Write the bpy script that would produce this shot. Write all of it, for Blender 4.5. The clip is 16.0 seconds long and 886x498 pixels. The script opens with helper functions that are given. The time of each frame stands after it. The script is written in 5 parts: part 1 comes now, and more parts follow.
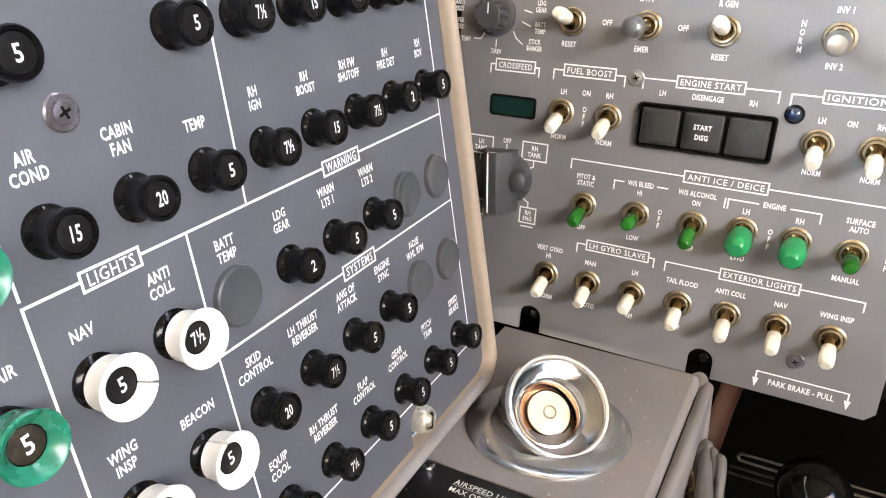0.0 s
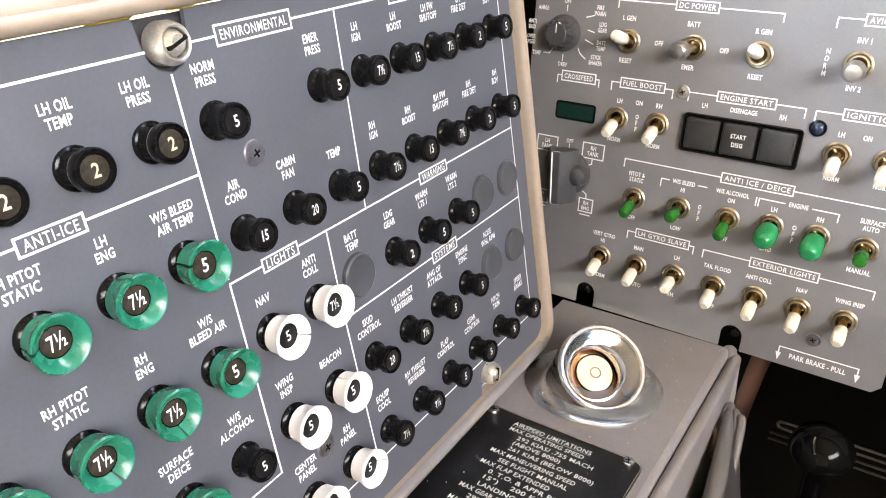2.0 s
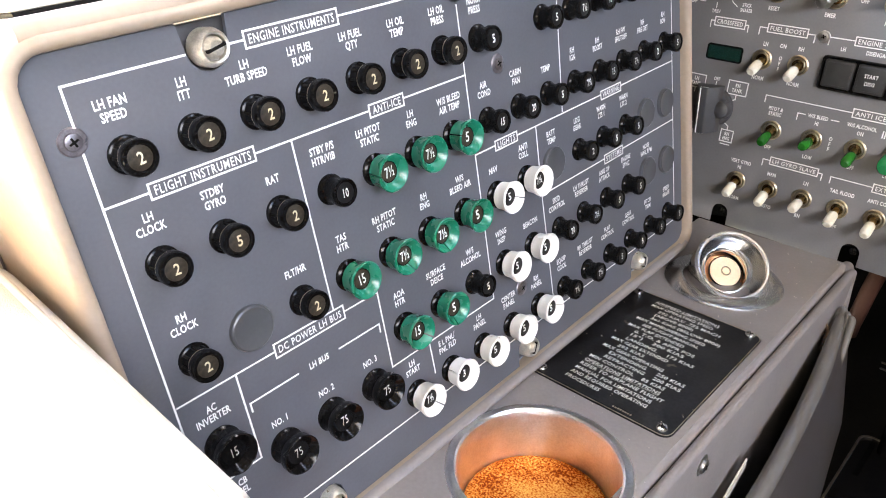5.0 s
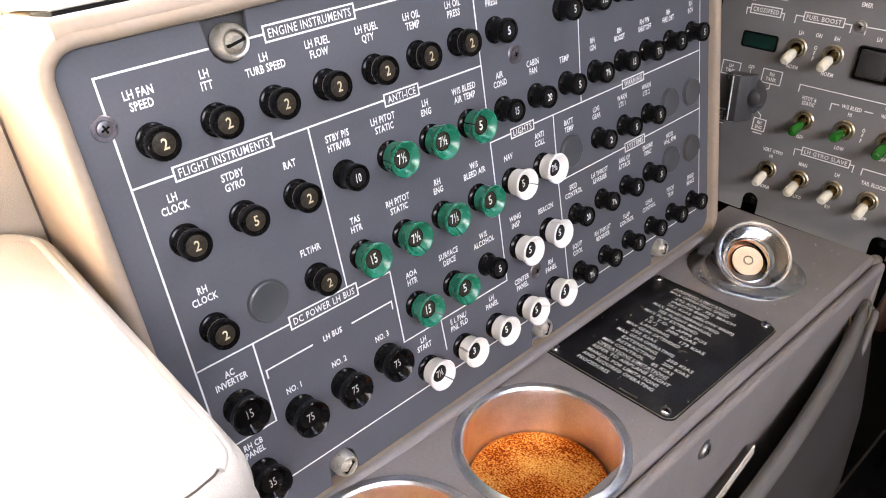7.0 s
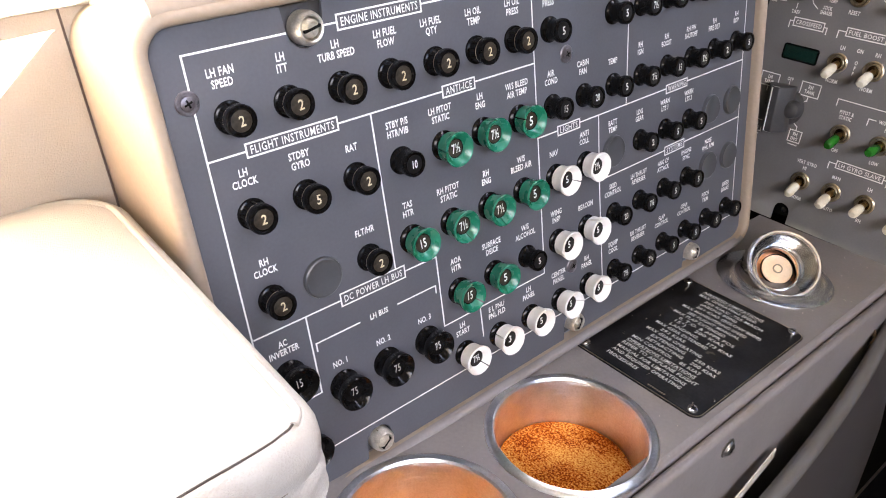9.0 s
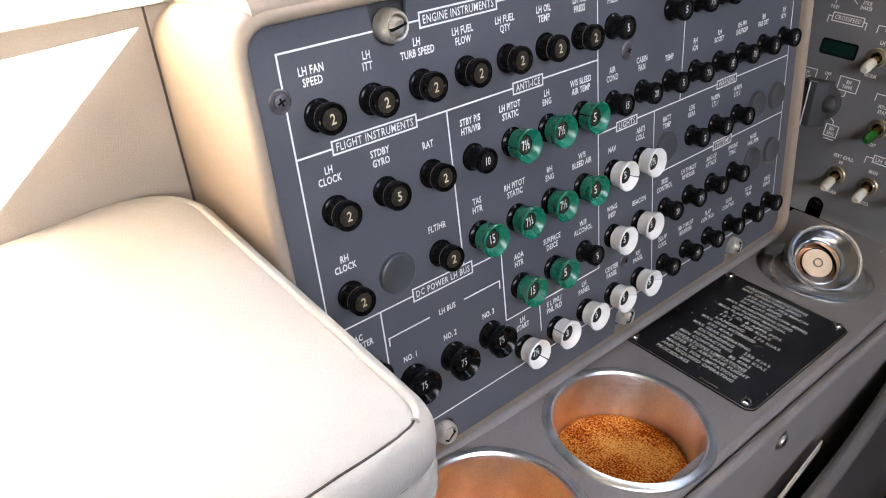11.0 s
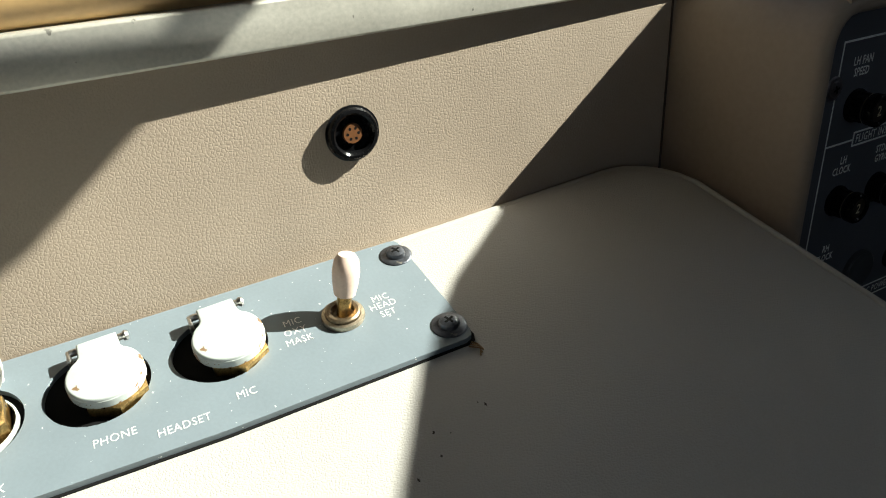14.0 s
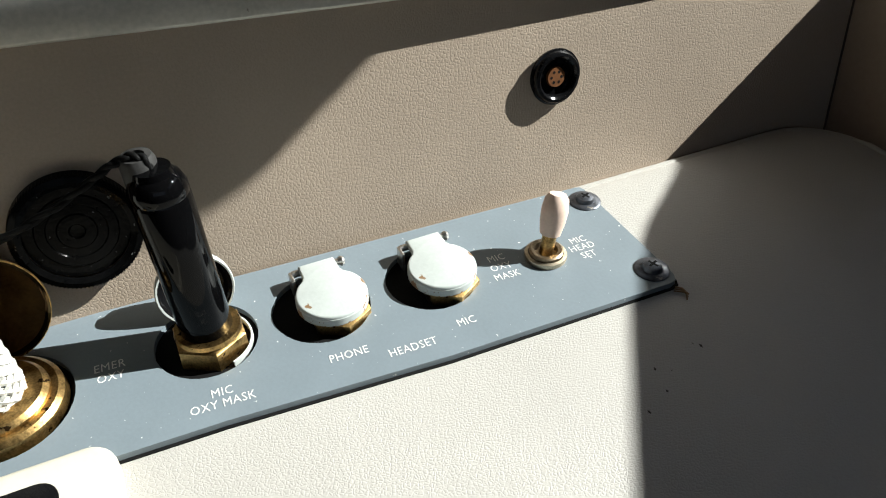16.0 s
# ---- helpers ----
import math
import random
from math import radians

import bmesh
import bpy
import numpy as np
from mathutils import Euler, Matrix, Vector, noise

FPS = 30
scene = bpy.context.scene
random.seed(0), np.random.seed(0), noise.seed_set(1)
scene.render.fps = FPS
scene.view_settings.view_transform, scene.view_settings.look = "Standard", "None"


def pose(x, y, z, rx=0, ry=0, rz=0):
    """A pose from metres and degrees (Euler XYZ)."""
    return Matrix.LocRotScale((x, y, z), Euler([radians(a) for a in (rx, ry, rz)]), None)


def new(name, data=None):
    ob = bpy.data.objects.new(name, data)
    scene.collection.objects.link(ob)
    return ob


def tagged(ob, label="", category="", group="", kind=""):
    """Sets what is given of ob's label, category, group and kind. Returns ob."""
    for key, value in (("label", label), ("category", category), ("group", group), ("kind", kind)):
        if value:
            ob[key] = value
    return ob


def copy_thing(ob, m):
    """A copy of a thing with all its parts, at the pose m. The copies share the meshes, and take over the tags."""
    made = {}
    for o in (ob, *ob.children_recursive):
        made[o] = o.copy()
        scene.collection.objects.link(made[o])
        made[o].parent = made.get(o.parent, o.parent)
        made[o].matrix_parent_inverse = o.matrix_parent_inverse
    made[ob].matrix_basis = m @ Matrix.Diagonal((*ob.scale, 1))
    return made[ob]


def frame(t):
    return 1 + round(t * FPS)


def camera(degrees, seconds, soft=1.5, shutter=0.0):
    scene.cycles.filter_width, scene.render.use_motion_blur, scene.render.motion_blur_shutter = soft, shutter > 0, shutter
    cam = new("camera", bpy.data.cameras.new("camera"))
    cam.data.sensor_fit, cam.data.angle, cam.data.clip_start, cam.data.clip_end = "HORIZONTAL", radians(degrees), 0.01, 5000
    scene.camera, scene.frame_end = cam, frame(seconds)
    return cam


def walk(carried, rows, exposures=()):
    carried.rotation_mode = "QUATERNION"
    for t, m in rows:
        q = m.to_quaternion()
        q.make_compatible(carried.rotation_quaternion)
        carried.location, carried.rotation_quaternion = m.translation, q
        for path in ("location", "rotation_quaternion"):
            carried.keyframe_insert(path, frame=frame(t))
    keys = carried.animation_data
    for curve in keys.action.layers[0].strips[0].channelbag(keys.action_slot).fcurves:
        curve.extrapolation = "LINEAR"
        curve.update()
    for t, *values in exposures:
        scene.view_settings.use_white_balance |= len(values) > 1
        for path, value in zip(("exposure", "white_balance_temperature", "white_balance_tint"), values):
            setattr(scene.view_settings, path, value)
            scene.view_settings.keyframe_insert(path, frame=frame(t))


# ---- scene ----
cam = camera(61.43, 16.0, soft=1.05)
ROWS = [
    (0, 0.1595, 0.0894, 0.8536, 65.31, -0.05, 27.97),
    (0.5, 0.1684, 0.0753, 0.8646, 64.87, 0.17, 29.56),
    (1, 0.1801, 0.0611, 0.8771, 63.06, 0.92, 30.95),
    (1.5, 0.1869, 0.0496, 0.8871, 63.39, 0.51, 31.76),
    (2, 0.1916, 0.0331, 0.8971, 62.59, 0.96, 33.58),
    (2.5, 0.2067, 0.0122, 0.9102, 63.28, 1.88, 36.22),
    (3, 0.2139, -0.0073, 0.9077, 62.13, 1.53, 37.67),
    (3.5, 0.2169, -0.0251, 0.9150, 61.63, 1.93, 39.14),
    (4, 0.2214, -0.0419, 0.9200, 61.29, 2.20, 40.48),
    (4.5, 0.2267, -0.0572, 0.9210, 60.79, 2.60, 41.36),
    (5, 0.2278, -0.0779, 0.9162, 59.51, 1.86, 42.75),
    (5.2, 0.2271, -0.0800, 0.9199, 59.45, 1.92, 42.64),
    (7.3, 0.2568, -0.0729, 0.9273, 57.88, 2.45, 48.03),
    (7.5, 0.2602, -0.0742, 0.9272, 58.20, 2.27, 48.52),
    (8, 0.2620, -0.0801, 0.9328, 58.30, 1.66, 49.55),
    (8.5, 0.2585, -0.0873, 0.9303, 58.26, 0.97, 49.86),
    (8.7, 0.2552, -0.0904, 0.9303, 57.95, 0.51, 49.91),
    (10.8, 0.2338, -0.1132, 0.9351, 57.05, 0.20, 49.17),
    (11, 0.2301, -0.1201, 0.9343, 56.96, 0.11, 49.48),
    (11.5, 0.2216, -0.1333, 0.9321, 56.67, -0.26, 50.20),
    (12, 0.2098, -0.1533, 0.9370, 56.36, -0.51, 52.28),
    (12.5, 0.1955, -0.1803, 0.9353, 55.78, -0.40, 55.10),
    (13, 0.1787, -0.2051, 0.9360, 55.28, -0.52, 57.57),
    (13.5, 0.1663, -0.2252, 0.9343, 55.22, -0.86, 59.07),
    (14, 0.1535, -0.2483, 0.9363, 55.34, -0.98, 60.80),
    (14.5, 0.1465, -0.2721, 0.9380, 54.11, -1.40, 62.52),
    (15, 0.1404, -0.2835, 0.9337, 53.19, -2.69, 63.38),
    (15.5, 0.1390, -0.2935, 0.9266, 52.49, -2.72, 63.61),
    (16, 0.1370, -0.3018, 0.9289, 53.15, -2.08, 64.56),
]
EXPOSURES = [(0.0, 7.86, 7800, 12), (2.5, 7.84, 7800, 13), (5.0, 7.45, 7250, 13), (8.0, 7.08, 7500, 18), (8.5, 7.08, 7450, 18), (11.0, 6.56, 6950, 13), (11.5, 6.04, 6700, 12), (12.0, 5.34, 6500, 8), (12.5, 4.5, 6500, 7), (13.0, 3.05, 6550, 6), (13.5, 2.25, 6450, 1), (14.0, 1.8, 6300, 0), (15.0, 1.5, 6100, 2), (16.0, 1.38, 5950, 5)]
walk(cam, [(t, pose(x, y, z, rx, ry, rz)) for t, x, y, z, rx, ry, rz in ROWS], EXPOSURES)

# The cockpit's side leans outward by 8.5 degrees: most parts are laid out in its own axes
# (x inboard, y forward, z up along the breaker panel's face).
CAB = pose(0, 0, 0.85, 0, -8.5, 0)
MM = 0.001


def axes(origin, x, y, z):
    m = Matrix.Identity(4)
    for i, column in enumerate((x, y, z, origin)):
        for j in range(3):
            m[j][i] = column[j]
    return CAB @ m


def plane_axes(origin, normal, x):
    n = Vector(normal).normalized()
    u = Vector(x)
    u = (u - n * u.dot(n)).normalized()
    return axes(origin, u, n.cross(u), n)


PAN = axes((0, 0, 0), (0, 1, 0), (0, 0, 1), (1, 0, 0))
FWD = plane_axes((0.05785, 0.46681, -0.13706), (0.00576, -0.99409, 0.10842), (0.9886, -0.0106, -0.1501))
CON = plane_axes((0.04079, 0.25494, -0.22347), (0.14125, 0.04809, 0.98880), (0.98995, 0, -0.14142))
ARM = plane_axes((-0.01929, -0.22061, -0.06664), (0.18355, -0.05238, 0.98161), (0.98296, 0, -0.18380))
SIDE = axes((-0.064, 0, 0), (0, 1, 0), (0, 0, 1), (1, 0, 0))

# ---- light ----
SUN_WAY = (CAB.to_3x3() @ Vector((0.268, 0.755, 0.598))).normalized()
sky = bpy.data.worlds.new("sky")
scene.world = sky
sky.use_nodes = True
sky_nodes = sky.node_tree.nodes
sky_tex = sky_nodes.new("ShaderNodeTexSky")
sky_tex.sky_type = "NISHITA"
sky_tex.sun_disc = False
sky_tex.sun_elevation = math.asin(SUN_WAY.z)
sky_tex.sun_rotation = math.atan2(SUN_WAY.x, SUN_WAY.y)
sky.node_tree.links.new(sky_tex.outputs[0], sky_nodes["Background"].inputs[0])
sky_nodes["Background"].inputs[1].default_value = 0.03
sun_data = bpy.data.lights.new("sun", "SUN")
sun_data.energy, sun_data.angle, sun_data.color = 5.0, radians(0.25), (1.0, 0.95, 0.86)
sun = new("sun", sun_data)
sun.matrix_world = Matrix.Translation((0, 0, 3)) @ SUN_WAY.to_track_quat("Z", "Y").to_matrix().to_4x4()


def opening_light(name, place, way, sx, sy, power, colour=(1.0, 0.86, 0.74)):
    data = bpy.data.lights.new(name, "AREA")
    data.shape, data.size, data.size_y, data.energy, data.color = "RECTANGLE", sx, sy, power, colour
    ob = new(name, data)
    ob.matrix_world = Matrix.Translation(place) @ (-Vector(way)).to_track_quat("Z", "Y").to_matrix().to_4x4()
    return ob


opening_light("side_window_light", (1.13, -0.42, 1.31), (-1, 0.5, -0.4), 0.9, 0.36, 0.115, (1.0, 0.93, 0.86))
opening_light("left_window_light", (-0.13, -0.32, 1.00), (1, 0, -0.7), 0.80, 0.16, 0.010, (0.96, 0.93, 0.90))
opening_light("windshield_light", (0.45, 0.62, 1.42), (0, -1, -0.8), 1.1, 0.28, 0.040, (0.94, 0.94, 0.94))


# ---- materials ----
def material(name, colour, rough=0.5, metal=0.0, vary=0.12, scale=60, fine=900, bump=0.05, spots=None, spot_amount=0.0, spot_scale=140, coat=0.0, rough_vary=0.12, random=0.0, spec=0.5):
    """A surface with variation at two scales, fine relief and, where asked, small flecks of wear."""
    m = bpy.data.materials.new(name)
    m.use_nodes = True
    nodes, links = m.node_tree.nodes, m.node_tree.links
    shader = nodes["Principled BSDF"]
    where = nodes.new("ShaderNodeTexCoord").outputs["Object"]

    def noise_of(size, detail=4):
        n = nodes.new("ShaderNodeTexNoise")
        n.inputs["Scale"].default_value, n.inputs["Detail"].default_value = size, detail
        links.new(where, n.inputs["Vector"])
        return n.outputs["Fac"]

    def math_of(kind, a, b):
        n = nodes.new("ShaderNodeMath")
        n.operation = kind
        for i, v in enumerate((a, b)):
            if isinstance(v, (int, float)):
                n.inputs[i].default_value = v
            else:
                links.new(v, n.inputs[i])
        return n.outputs[0]

    big, small = noise_of(scale), noise_of(fine, 2)
    mixed = math_of("ADD", math_of("MULTIPLY", big, 0.65), math_of("MULTIPLY", small, 0.35))
    if random:
        info = nodes.new("ShaderNodeObjectInfo").outputs["Random"]
        mixed = math_of("ADD", mixed, math_of("MULTIPLY", math_of("SUBTRACT", info, 0.5), random))
    ramp = nodes.new("ShaderNodeValToRGB")
    lo, hi = [tuple(max(0.0, min(1.0, c * f)) for c in colour) + (1,) for f in (1 - vary * 1.6, 1 + vary * 1.6)]
    ramp.color_ramp.elements[0].position, ramp.color_ramp.elements[1].position = 0.3, 0.7
    ramp.color_ramp.elements[0].color, ramp.color_ramp.elements[1].color = lo, hi
    links.new(mixed, ramp.inputs[0])
    out = ramp.outputs[0]
    if spots:
        flecks = noise_of(spot_scale, 6)
        mask = nodes.new("ShaderNodeValToRGB")
        mask.color_ramp.elements[0].position = 0.78 - spot_amount
        mask.color_ramp.elements[1].position = 0.80 - spot_amount
        links.new(flecks, mask.inputs[0])
        mix = nodes.new("ShaderNodeMix")
        mix.data_type = "RGBA"
        links.new(mask.outputs[0], mix.inputs[0])
        links.new(out, mix.inputs[6])
        mix.inputs[7].default_value = (*spots, 1)
        out = mix.outputs[2]
    links.new(out, shader.inputs["Base Color"])
    links.new(math_of("ADD", rough - rough_vary / 2, math_of("MULTIPLY", big, rough_vary)), shader.inputs["Roughness"])
    shader.inputs["Metallic"].default_value = metal
    shader.inputs["Coat Weight"].default_value = coat
    shader.inputs["Specular IOR Level"].default_value = spec
    if bump:
        b = nodes.new("ShaderNodeBump")
        b.inputs["Strength"].default_value, b.inputs["Distance"].default_value = min(1.0, bump * 4), 0.0004
        links.new(mixed, b.inputs["Height"])
        links.new(b.outputs[0], shader.inputs["Normal"])
    return m


def leather(name, colour, grain=420, strength=0.5, rough=0.48, vary=0.08, stains=None):
    m = material(name, colour, rough, 0, vary, 14, grain * 1.3, 0, stains, 0.04 if stains else 0, 55)
    nodes, links = m.node_tree.nodes, m.node_tree.links
    where = nodes.new("ShaderNodeTexCoord").outputs["Object"]
    warp = nodes.new("ShaderNodeTexNoise")
    warp.inputs["Scale"].default_value = grain * 0.5
    links.new(where, warp.inputs["Vector"])
    add = nodes.new("ShaderNodeVectorMath")
    add.operation = "MULTIPLY_ADD"
    add.inputs[1].default_value = (0.0011,) * 3
    links.new(warp.outputs["Color"], add.inputs[0])
    links.new(where, add.inputs[2])
    cells = nodes.new("ShaderNodeTexVoronoi")
    cells.feature = "DISTANCE_TO_EDGE"
    cells.inputs["Scale"].default_value = grain
    links.new(add.outputs[0], cells.inputs["Vector"])
    crease = nodes.new("ShaderNodeMath")
    crease.operation = "MINIMUM"
    crease.inputs[1].default_value = 0.22
    links.new(cells.outputs["Distance"], crease.inputs[0])
    rise = nodes.new("ShaderNodeMath")
    rise.operation = "MULTIPLY"
    rise.inputs[1].default_value = 3.2
    links.new(crease.outputs[0], rise.inputs[0])
    folds = nodes.new("ShaderNodeTexNoise")
    folds.inputs["Scale"].default_value, folds.inputs["Detail"].default_value = grain * 0.35, 5
    links.new(where, folds.inputs["Vector"])
    both = nodes.new("ShaderNodeMath")
    both.operation = "MULTIPLY_ADD"
    both.inputs[1].default_value = 0.7
    links.new(folds.outputs["Fac"], both.inputs[0])
    links.new(rise.outputs[0], both.inputs[2])
    b = nodes.new("ShaderNodeBump")
    b.inputs["Strength"].default_value, b.inputs["Distance"].default_value = strength, 0.0004
    links.new(both.outputs[0], b.inputs["Height"])
    links.new(b.outputs[0], nodes["Principled BSDF"].inputs["Normal"])
    return m


def textile(name, dark, middle, light):
    """Short matted pile: three dyed tones mixed at grain size, drifting over the surface."""
    m = material(name, middle, 0.95, 0, 0.1, 40, 900, 0.5, spec=0.05)
    nodes, links = m.node_tree.nodes, m.node_tree.links
    where = nodes.new("ShaderNodeTexCoord").outputs["Object"]
    grain, drift = nodes.new("ShaderNodeTexNoise"), nodes.new("ShaderNodeTexNoise")
    grain.inputs["Scale"].default_value, grain.inputs["Detail"].default_value = 900, 4
    drift.inputs["Scale"].default_value, drift.inputs["Detail"].default_value = 42, 3
    links.new(where, grain.inputs["Vector"])
    links.new(where, drift.inputs["Vector"])
    add = nodes.new("ShaderNodeMath")
    add.operation = "MULTIPLY_ADD"
    add.inputs[1].default_value = 0.55
    links.new(drift.outputs["Fac"], add.inputs[0])
    links.new(grain.outputs["Fac"], add.inputs[2])
    ramp = nodes.new("ShaderNodeValToRGB")
    ramp.color_ramp.elements[0].position, ramp.color_ramp.elements[1].position = 0.66, 0.98
    ramp.color_ramp.elements[0].color, ramp.color_ramp.elements[1].color = (*dark, 1), (*light, 1)
    ramp.color_ramp.elements.new(0.76).color = (*middle, 1)
    links.new(add.outputs[0], ramp.inputs[0])
    links.new(ramp.outputs[0], nodes["Principled BSDF"].inputs["Base Color"])
    return m


def brushed(name, colour, rough, stretch=(4, 900, 900), vary=0.15):
    """Metal with fine drawn lines along one axis."""
    m = material(name, colour, rough, 1.0, vary, 60, 900, 0, rough_vary=0.1)
    nodes, links = m.node_tree.nodes, m.node_tree.links
    where = nodes.new("ShaderNodeTexCoord").outputs["Object"]
    mapping = nodes.new("ShaderNodeMapping")
    mapping.inputs["Scale"].default_value = stretch
    links.new(where, mapping.inputs[0])
    n = nodes.new("ShaderNodeTexNoise")
    n.inputs["Scale"].default_value = 1.0
    links.new(mapping.outputs[0], n.inputs["Vector"])
    b = nodes.new("ShaderNodeBump")
    b.inputs["Strength"].default_value, b.inputs["Distance"].default_value = 0.35, 0.0003
    links.new(n.outputs["Fac"], b.inputs["Height"])
    links.new(b.outputs[0], nodes["Principled BSDF"].inputs["Normal"])
    return m


PANEL_GREY = material("panel_grey", (0.085, 0.088, 0.102), 0.55, 0, 0.07, 35, 700, 0.03, (0.3, 0.3, 0.32), 0.0, 260)
# breaker panel's grey, raised to carry the stronger light on the switch panels
FRONT_LIT_GREY = material("front_panel_lit_grey", (0.176, 0.173, 0.176), 0.62, 0, 0.06, 35, 700, 0.03, (0.35, 0.35, 0.35), 0.0, 260, spec=0.12)
CREAM_INK = material("aged_cream_ink", (0.62, 0.54, 0.37), 0.6, 0, 0.08, 400, 1500, 0)
GREY_INK = material("worn_grey_ink", (0.42, 0.41, 0.37), 0.6, 0, 0.3, 120, 1500, 0)
INK = material("white_ink", (0.82, 0.82, 0.80), 0.6, 0, 0.05, 200, 1500, 0)
BLACK = material("black_plastic", (0.0045, 0.0045, 0.005), 0.15, 0, 0.3, 150, 1200, 0.02, (0.11, 0.095, 0.085), 0.035, 520, spec=0.17, rough_vary=0.06)
BLACK_MATT = material("matt_black", (0.006, 0.006, 0.006), 0.8, 0, 0.3, 90, 900, 0.05, spec=0.1)
DIAL = material("aged_dial", (0.028, 0.022, 0.015), 0.45, 0, 0.45, 500, 2500, 0.03, spec=0.25)
DIAL_BLACK = material("black_dial", (0.007, 0.0065, 0.0065), 0.4, 0, 0.3, 400, 2500, 0.03, spec=0.2)
GREEN = material("green_plastic", (0.004, 0.16, 0.095), 0.28, 0, 0.12, 120, 1200, 0.02)
WHITE = material("white_plastic", (0.80, 0.78, 0.74), 0.42, 0, 0.05, 120, 1200, 0.03)
SLEEVE = material("white_sleeve", (0.72, 0.68, 0.57), 0.5, 0, 0.12, 150, 900, 0.06, (0.30, 0.22, 0.12), 0.06, 200)
SLEEVE_GREEN = material("green_sleeve", (0.008, 0.13, 0.012), 0.25, 0, 0.2, 150, 900, 0.05)
SLEEVE_MINT = material("bright_green_cap", (0.006, 0.24, 0.08), 0.2, 0, 0.1, 150, 900, 0.02)
CHROME = material("chrome", (0.78, 0.77, 0.75), 0.12, 1, 0.06, 60, 900, 0.01)
DULL_CHROME = material("dull_chrome", (0.50, 0.49, 0.46), 0.16, 1, 0.2, 40, 600, 0.015)
SCREW_GREY = material("bare_screw_metal", (0.20, 0.185, 0.20), 0.38, 0.8, 0.25, 200, 1500, 0.04, (0.08, 0.085, 0.1), 0.10, 400)
RIM_BRIGHT = material("bright_satin_rim", (0.80, 0.80, 0.80), 0.18, 0.85, 0.05, 60, 900, 0.01)
SATIN = material("worn_plated_fastener", (0.72, 0.68, 0.60), 0.32, 0.75, 0.2, 160, 1500, 0.05, (0.26, 0.18, 0.10), 0.09, 300)
DARK_THREAD = material("dark_thread", (0.05, 0.042, 0.035), 0.8, 0, 0.2, 500, 1800, 0.1)
STEEL = material("steel", (0.55, 0.53, 0.50), 0.32, 1, 0.15, 120, 1500, 0.03)
NICKEL = material("dull_nickel", (0.44, 0.375, 0.275), 0.36, 1, 0.3, 200, 1500, 0.04)
BLACKENED = material("blackened_screw", (0.10, 0.105, 0.12), 0.34, 0.8, 0.3, 200, 900, 0.04, (0.30, 0.28, 0.25), 0.09, 300)
BUSHING = material("browned_bushing", (0.22, 0.17, 0.11), 0.38, 0.9, 0.3, 200, 1500, 0.06)
WORN_INK = material("worn_white_ink", (0.72, 0.72, 0.69), 0.6, 0, 0.08, 150, 1500, 0)
BRASS = material("aged_brass", (0.46, 0.30, 0.115), 0.34, 1, 0.5, 220, 1500, 0.06, (0.06, 0.035, 0.015), 0.14, 260)
BROWN = material("dark_bronze", (0.15, 0.095, 0.04), 0.14, 1.0, 0.3, 120, 900, 0.03)
CUP_STEEL = brushed("cup_steel", (0.90, 0.86, 0.83), 0.32, (14, 14, 900))
RIM_STEEL = brushed("rim_steel", (0.72, 0.735, 0.75), 0.3, (500, 500, 500))
CORK = textile("orange_mat", (0.24, 0.036, 0.005), (0.62, 0.15, 0.017), (0.88, 0.45, 0.12))
PIPING = leather("armrest_piping_leather", (0.40, 0.382, 0.35), 1200, 0.2, 0.45, 0.06)
TRIM_WARM = material("warm_yellow_window_trim", (0.50, 0.33, 0.15), 0.4, 0, 0.10, 30, 500, 0.04)
CAP_EDGE = material("chipped_cap_edge", (0.41, 0.435, 0.415), 0.42, 0, 0.08, 120, 900, 0.06, (0.22, 0.12, 0.055), 0.235, 260)
# pouch leather lightened for the light on its upper edge and ties
POUCH_LIT = leather("pouch_lit_leather", (0.12, 0.113, 0.106), 900, 0.3, 0.5)
CRUMB = material("pale_crumb", (0.40, 0.36, 0.30), 0.8, 0, 0.2, 300, 1500, 0.1, random=0.3)
TAN = leather("tan_leather", (0.325, 0.262, 0.200), 860, 0.25, 0.5)
HOUSING = material("housing_tan", (0.31, 0.243, 0.186), 0.5, 0, 0.07, 18, 420, 0.06)
PADDED = leather("grey_leather", (0.375, 0.358, 0.328), 1000, 0.31, 0.45, 0.05, (0.20, 0.18, 0.15))
MAUVE = material("console_paint", (0.219, 0.197, 0.192), 0.55, 0, 0.08, 30, 500, 0.05, (0.36, 0.33, 0.30), 0.05, 420)
# the same leather darkened for the shade on the outer face
POUCH_SHADED = leather("pouch_shaded_leather", (0.048, 0.042, 0.041), 900, 0.3, 0.5)
# near-black colour stands in for the footwell's deep shade
SHADE_BLACK = material("shade_black_interior", (0.004, 0.0035, 0.003), 0.9, 0, 0.4, 12, 200, 0.05, spec=0.02)
PLACARD = material("black_placard", (0.009, 0.009, 0.010), 0.45, 0, 0.6, 35, 600, 0.05, (0.075, 0.065, 0.05), 0.10, 90, spec=0.25)
PLATE = material("jack_plate_paint", (0.152, 0.182, 0.203), 0.5, 0, 0.05, 50, 900, 0.04, (0.6, 0.6, 0.58), 0.085, 620)
CAP_PAINT = material("chipped_cap_paint", (0.41, 0.435, 0.415), 0.42, 0, 0.05, 120, 900, 0.04, (0.20, 0.12, 0.06), 0.135, 150)
SILL = material("sill_metal", (0.46, 0.44, 0.385), 0.4, 0.35, 0.14, 26, 700, 0.05, (0.20, 0.19, 0.165), 0.075, 240)
CREAM = material("cream_plastic", (0.50, 0.465, 0.39), 0.4, 0, 0.04, 60, 700, 0.02)
